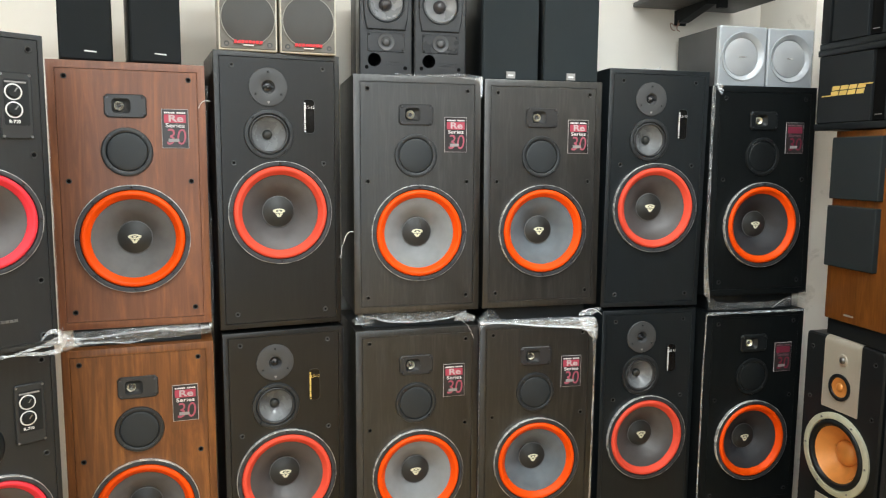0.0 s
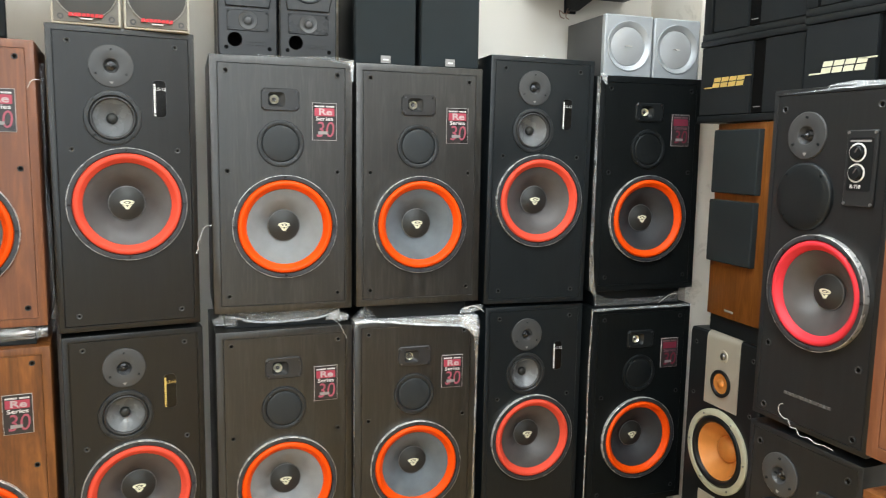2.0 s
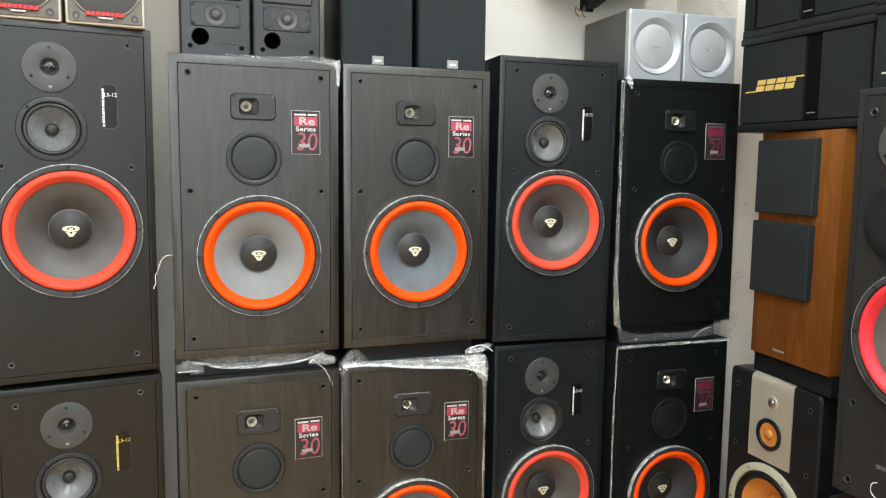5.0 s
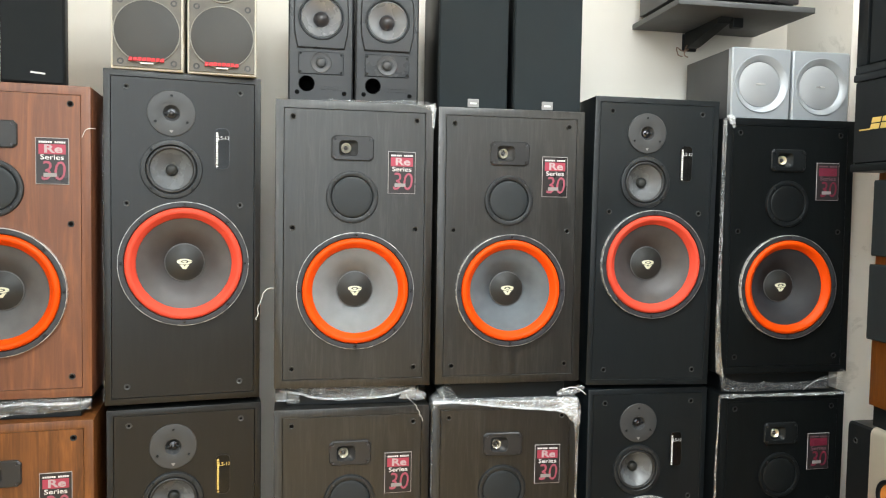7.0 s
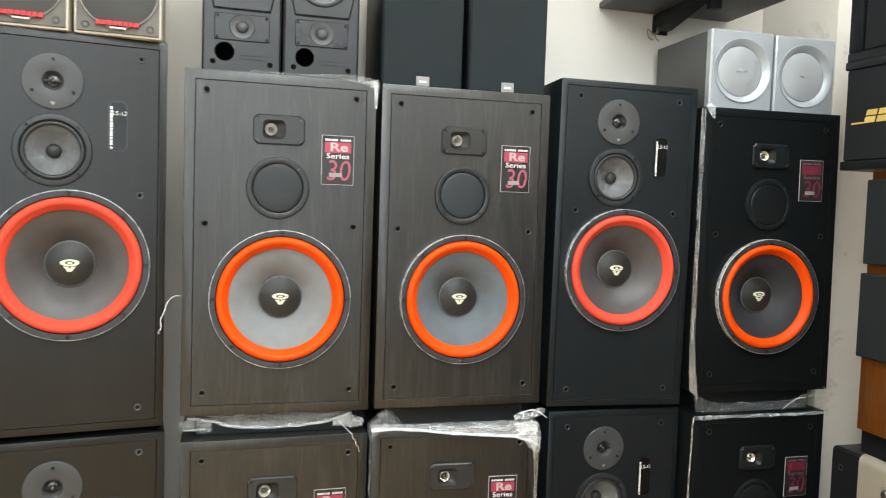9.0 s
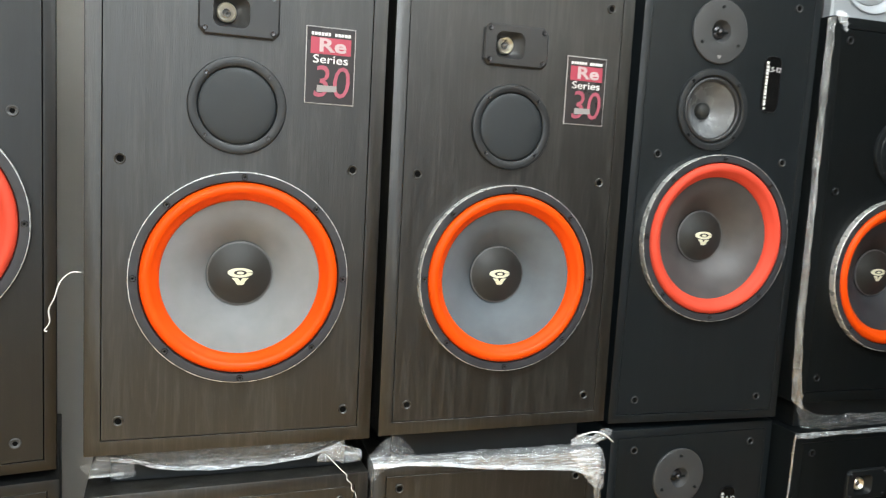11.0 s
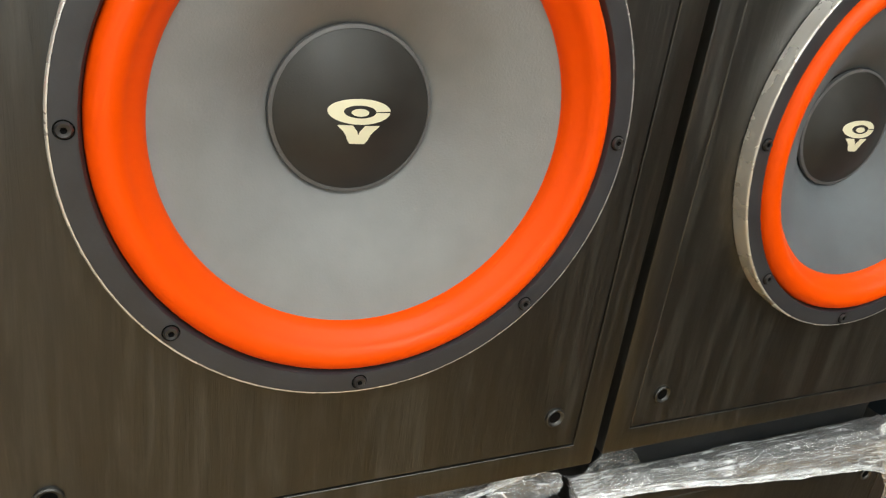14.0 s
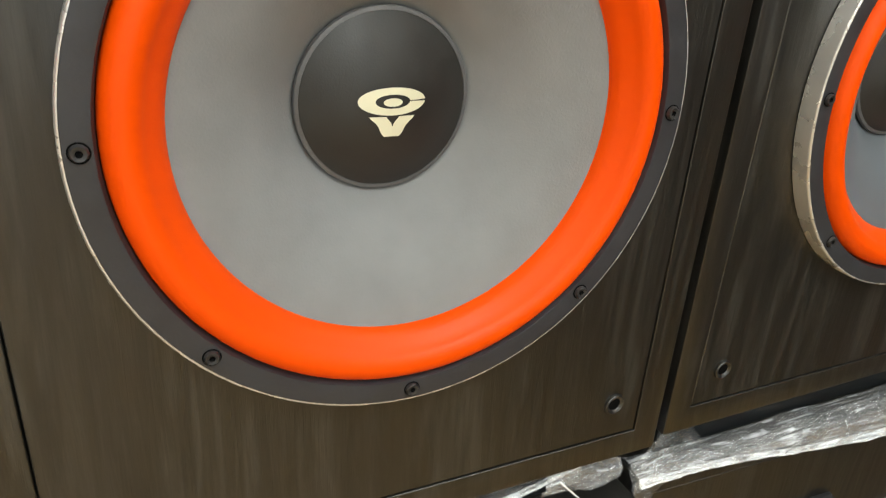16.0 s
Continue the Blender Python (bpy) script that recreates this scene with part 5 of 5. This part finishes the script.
film("clear film with a white hem over the lower ash speaker", [
    ([(x, 2.388, 0.7975) for x, z in BAND], [(x, ash_front(x) + 0.010, 0.7995) for x, z in BAND], [(x, ash_front(x) - 0.003, 0.795) for x, z in BAND], [(x, ash_front(x) - 0.0035, z) for x, z in BAND]),
    ([(x, ash_front(x) - 0.004, z + 0.0045) for x, z in BAND], [(x, ash_front(x) - 0.0065, z) for x, z in BAND], [(x, ash_front(x) - 0.003, z - 0.0025) for x, z in BAND]),
    ([(1.060, 2.352, 0.798), (1.095, 2.350, 0.803), (1.128, 2.353, 0.798)],
     [(1.080, 2.347, 0.770), (1.104, 2.344, 0.775), (1.134, 2.349, 0.772)],
     [(1.106, 2.351, 0.735), (1.118, 2.349, 0.728), (1.134, 2.352, 0.722)]),
    ([(1.112, 2.352, 0.745), (1.121, 2.352, 0.66), (1.122, 2.352, 0.40), (1.120, 2.352, 0.20), (1.122, 2.352, 0.04)],
     [(1.133, 2.354, 0.745), (1.131, 2.354, 0.66), (1.130, 2.354, 0.40), (1.129, 2.354, 0.20), (1.130, 2.354, 0.04)]),
    ([(0.703, 2.372, 0.806), (0.718, 2.370, 0.822), (0.738, 2.372, 0.838), (0.760, 2.376, 0.832), (0.786, 2.382, 0.806)],
     [(0.702, 2.360, 0.796), (0.716, 2.359, 0.806), (0.740, 2.362, 0.812), (0.762, 2.366, 0.808), (0.786, 2.372, 0.802)],
     [(0.703, 2.361, 0.776), (0.712, 2.358, 0.770), (0.728, 2.359, 0.786), (0.756, 2.360, 0.794), (0.786, 2.364, 0.799)]),
    ([(1.064, 2.356, 0.818), (1.085, 2.352, 0.828), (1.105, 2.352, 0.824), (1.125, 2.352, 0.836), (1.146, 2.356, 0.832)],
     [(1.064, 2.352, 0.806), (1.085, 2.349, 0.808), (1.105, 2.348, 0.810), (1.125, 2.349, 0.815), (1.142, 2.354, 0.820)]),
    ([(0.708, 2.364, 0.775), (0.7085, 2.364, 0.55), (0.708, 2.364, 0.30), (0.7085, 2.364, 0.05)],
     [(0.7125, 2.365, 0.775), (0.713, 2.365, 0.55), (0.7125, 2.365, 0.30), (0.713, 2.365, 0.05)]),
], 5, 0.0036, "mhmmcm")
thread("thin white thread hanging on the lower ash speaker", [(0.640, 2.336, 0.826), (0.650, 2.322, 0.818), (0.660, 2.313, 0.809), (0.667, 2.309, 0.803), (0.668, 2.308, 0.795), (0.675, 2.309, 0.788), (0.676, 2.309, 0.778), (0.682, 2.310, 0.772), (0.685, 2.311, 0.760)], 0.0007, (-0.004, 0.028, -0.010))
thread("curled white thread by the first ash speaker", [(0.284, 2.336, 1.112), (0.271, 2.333, 1.112), (0.259, 2.331, 1.100), (0.252, 2.330, 1.078), (0.245, 2.331, 1.062), (0.246, 2.331, 1.045), (0.240, 2.331, 1.034), (0.243, 2.331, 1.032)], 0.0010)
thread("white thread lying across the film scraps", [(1.08, 2.330, 0.812), (1.105, 2.322, 0.822), (1.125, 2.318, 0.818), (1.150, 2.325, 0.800)], 0.0013, (0, 0.028, 0.008))
# on top of the first ash speaker
film("white film bunched on the ash speaker's top corner", [
    ([(0.42, 2.352, W_TOP + 0.006), (0.52, 2.350, W_TOP + 0.004), (0.60, 2.349, W_TOP + 0.009), (0.660, 2.348, W_TOP + 0.010), (0.698, 2.346, W_TOP + 0.002)],
     [(0.42, 2.344, W_TOP + 0.0), (0.52, 2.341, W_TOP - 0.001), (0.60, 2.340, W_TOP - 0.002), (0.660, 2.339, W_TOP - 0.008), (0.704, 2.339, W_TOP - 0.022)]),
    ([(0.676, 2.341, W_TOP - 0.004), (0.690, 2.341, W_TOP - 0.012), (0.694, 2.341, W_TOP - 0.060)],
     [(0.702, 2.341, W_TOP + 0.004), (0.705, 2.345, W_TOP - 0.012), (0.701, 2.346, W_TOP - 0.062)]),
], 9, 0.004, "cm")
# walnut stack
film("wrinkled film packed between the walnut speakers", [
    ([(-0.556, 2.262, 0.848), (-0.48, 2.270, 0.846), (-0.36, 2.280, 0.849), (-0.24, 2.290, 0.850), (-0.150, 2.300, 0.848)],
     [(-0.560, 2.256, 0.822), (-0.48, 2.262, 0.826), (-0.36, 2.272, 0.830), (-0.24, 2.282, 0.834), (-0.150, 2.292, 0.838)],
     [(-0.560, 2.262, 0.800), (-0.48, 2.268, 0.806), (-0.36, 2.278, 0.812), (-0.24, 2.286, 0.816), (-0.150, 2.296, 0.822)]),
    ([(-0.558, 2.256, 0.834), (-0.48, 2.262, 0.830), (-0.40, 2.270, 0.838), (-0.30, 2.278, 0.844), (-0.20, 2.288, 0.840), (-0.150, 2.294, 0.846)],
     [(-0.558, 2.254, 0.828), (-0.48, 2.260, 0.825), (-0.40, 2.268, 0.832), (-0.30, 2.276, 0.838), (-0.20, 2.286, 0.833), (-0.150, 2.292, 0.841)]),
    ([(-0.558, 2.258, 0.812), (-0.46, 2.264, 0.816), (-0.38, 2.272, 0.811), (-0.33, 2.276, 0.817)],
     [(-0.558, 2.256, 0.806), (-0.46, 2.262, 0.812), (-0.38, 2.270, 0.806), (-0.33, 2.275, 0.815)]),
    ([(-0.572, 2.252, 0.868), (-0.556, 2.248, 0.856), (-0.530, 2.252, 0.838), (-0.505, 2.258, 0.828)],
     [(-0.578, 2.246, 0.836), (-0.560, 2.240, 0.824), (-0.535, 2.246, 0.820), (-0.505, 2.255, 0.818)],
     [(-0.574, 2.250, 0.806), (-0.560, 2.246, 0.798), (-0.535, 2.250, 0.802), (-0.505, 2.258, 0.808)]),
    ([(-0.540, 2.250, 0.840), (-0.505, 2.06, 0.862), (-0.480, 1.957, 0.880), (-0.512, 1.934, 0.874), (-0.555, 1.906, 0.880), (-0.640, 1.846, 0.880)],
     [(-0.540, 2.246, 0.822), (-0.505, 2.05, 0.848), (-0.478, 1.953, 0.866), (-0.512, 1.930, 0.865), (-0.555, 1.902, 0.873), (-0.640, 1.843, 0.875)]),
    ([(-0.545, 2.246, 0.868), (-0.508, 2.06, 0.900), (-0.480, 1.956, 0.912), (-0.496, 1.944, 0.902), (-0.522, 1.926, 0.892), (-0.566, 1.898, 0.882)],
     [(-0.540, 2.240, 0.846), (-0.505, 2.05, 0.880), (-0.477, 1.952, 0.892), (-0.495, 1.941, 0.886), (-0.522, 1.922, 0.884), (-0.566, 1.895, 0.877)]),
    ([(-0.478, 1.950, 0.922), (-0.492, 1.940, 0.928), (-0.505, 1.931, 0.921), (-0.516, 1.923, 0.904)],
     [(-0.478, 1.948, 0.905), (-0.490, 1.938, 0.915), (-0.503, 1.929, 0.914), (-0.514, 1.921, 0.900)]),
], 14, 0.0045, "chhmmmh", (0.003, -0.002, 0.0))
film("thin clear film hanging in the gap beside the walnut speaker", [
    ([(-0.160, 2.445, 1.56), (-0.160, 2.444, 1.30), (-0.159, 2.442, 1.05), (-0.159, 2.440, 0.80)],
     [(-0.148, 2.442, 1.56), (-0.153, 2.440, 1.30), (-0.147, 2.441, 1.05), (-0.152, 2.439, 0.80)]),
], 24, 0.006)
film("white film edge along the upper walnut speaker", [
    ([(-0.571, 2.274, 1.60), (-0.572, 2.272, 1.35), (-0.571, 2.271, 1.10), (-0.571, 2.270, 0.86)],
     [(-0.5655, 2.270, 1.60), (-0.564, 2.268, 1.35), (-0.563, 2.267, 1.10), (-0.563, 2.266, 0.86)]),
], 21, 0.0015, "", (0.009, -0.008, 0))
film("white film edge along the lower walnut speaker", [
    ([(-0.562, 2.262, 0.785), (-0.562, 2.260, 0.55), (-0.561, 2.260, 0.30), (-0.561, 2.260, 0.05)],
     [(-0.5545, 2.257, 0.785), (-0.554, 2.255, 0.55), (-0.555, 2.255, 0.30), (-0.554, 2.255, 0.05)]),
], 22, 0.0015, "", (0.003, 0.002, -0.006))
thread("fine white wisp on the walnut speaker's edge", [(-0.166, 2.296, 1.482), (-0.158, 2.290, 1.497), (-0.148, 2.290, 1.503), (-0.135, 2.296, 1.503)], 0.0009)
# corner stack
film("clear film trailing beside and under the black corner speaker", [
    ([(1.549, 2.40, 1.60), (1.549, 2.40, 1.35), (1.546, 2.395, 1.15), (1.543, 2.392, 0.98), (1.546, 2.388, 0.86)],
     [(1.555, 2.386, 1.60), (1.552, 2.385, 1.35), (1.551, 2.383, 1.15), (1.552, 2.380, 0.98), (1.566, 2.378, 0.84)]),
    ([(1.556, 2.386, 0.856), (1.62, 2.388, 0.826), (1.74, 2.389, 0.822), (1.86, 2.388, 0.826), (1.965, 2.385, 0.862)],
     [(1.560, 2.374, 0.806), (1.62, 2.374, 0.800), (1.74, 2.378, 0.802), (1.86, 2.378, 0.803), (1.960, 2.380, 0.808)]),
    ([(1.550, 2.372, 0.79), (1.550, 2.381, 0.55), (1.551, 2.381, 0.30), (1.550, 2.381, 0.04)],
     [(1.5595, 2.380, 0.79), (1.5565, 2.381, 0.55), (1.557, 2.381, 0.30), (1.556, 2.381, 0.04)]),
    ([(1.560, 2.384, 0.792), (1.70, 2.384, 0.791), (1.85, 2.384, 0.791), (1.972, 2.384, 0.791)],
     [(1.560, 2.381, 0.780), (1.70, 2.381, 0.783), (1.85, 2.381, 0.782), (1.972, 2.381, 0.784)]),
    ([(1.552, 2.392, 1.610), (1.566, 2.388, 1.612), (1.575, 2.382, 1.600)],
     [(1.556, 2.378, 1.585), (1.566, 2.376, 1.572), (1.572, 2.377, 1.570)]),
], 30, 0.0065, "ccmmm", (0.009, -0.020, 0.003))
thread("pale film strand drawn up to the corner speaker's edge", [(1.972, 2.352, 0.862), (1.950, 2.350, 0.848), (1.915, 2.350, 0.838), (1.880, 2.352, 0.832), (1.850, 2.352, 0.815), (1.835, 2.352, 0.803)], 0.0006)
film("loose crumpled film lying on the tall black speaker", [
    ([(1.25, 2.47, 1.652), (1.30, 2.46, 1.664), (1.35, 2.455, 1.658), (1.39, 2.46, 1.670)],
     [(1.25, 2.42, 1.648), (1.30, 2.40, 1.649), (1.35, 2.40, 1.649), (1.39, 2.42, 1.649)]),
], 40, 0.006, "", (0.02, 0.03, 0.0075))
# knob speakers
film("white film remaining on the knob speaker's top edge", [
    ([(1.490, 1.450, 1.486), (1.490, 1.36, 1.486), (1.490, 1.28, 1.494), (1.490, 1.20, 1.490), (1.490, 1.155, 1.492)],
     [(1.464, 1.452, 1.478), (1.464, 1.36, 1.476), (1.464, 1.28, 1.478), (1.464, 1.20, 1.478), (1.466, 1.155, 1.478)]),
], 50, 0.004, "", (0.0045, -0.006, -0.003))
film("film scraps between the tower and the knob speaker", [
    ([(1.60, 1.470, 0.80), (1.60, 1.472, 0.76), (1.60, 1.470, 0.70), (1.60, 1.472, 0.64)],
     [(1.585, 1.468, 0.80), (1.580, 1.470, 0.76), (1.590, 1.468, 0.70), (1.585, 1.470, 0.64)]),
], 55, 0.006)
thread("twisted white film string between the knob speakers", [(1.450, 1.336, 0.7985), (1.449, 1.345, 0.7925), (1.450, 1.346, 0.7765), (1.450, 1.330, 0.7675), (1.449, 1.318, 0.7685), (1.449, 1.308, 0.7545), (1.449, 1.294, 0.7565), (1.450, 1.282, 0.7445), (1.450, 1.258, 0.7485), (1.450, 1.241, 0.7435), (1.452, 1.221, 0.7465), (1.456, 1.201, 0.7435)], 0.0008)
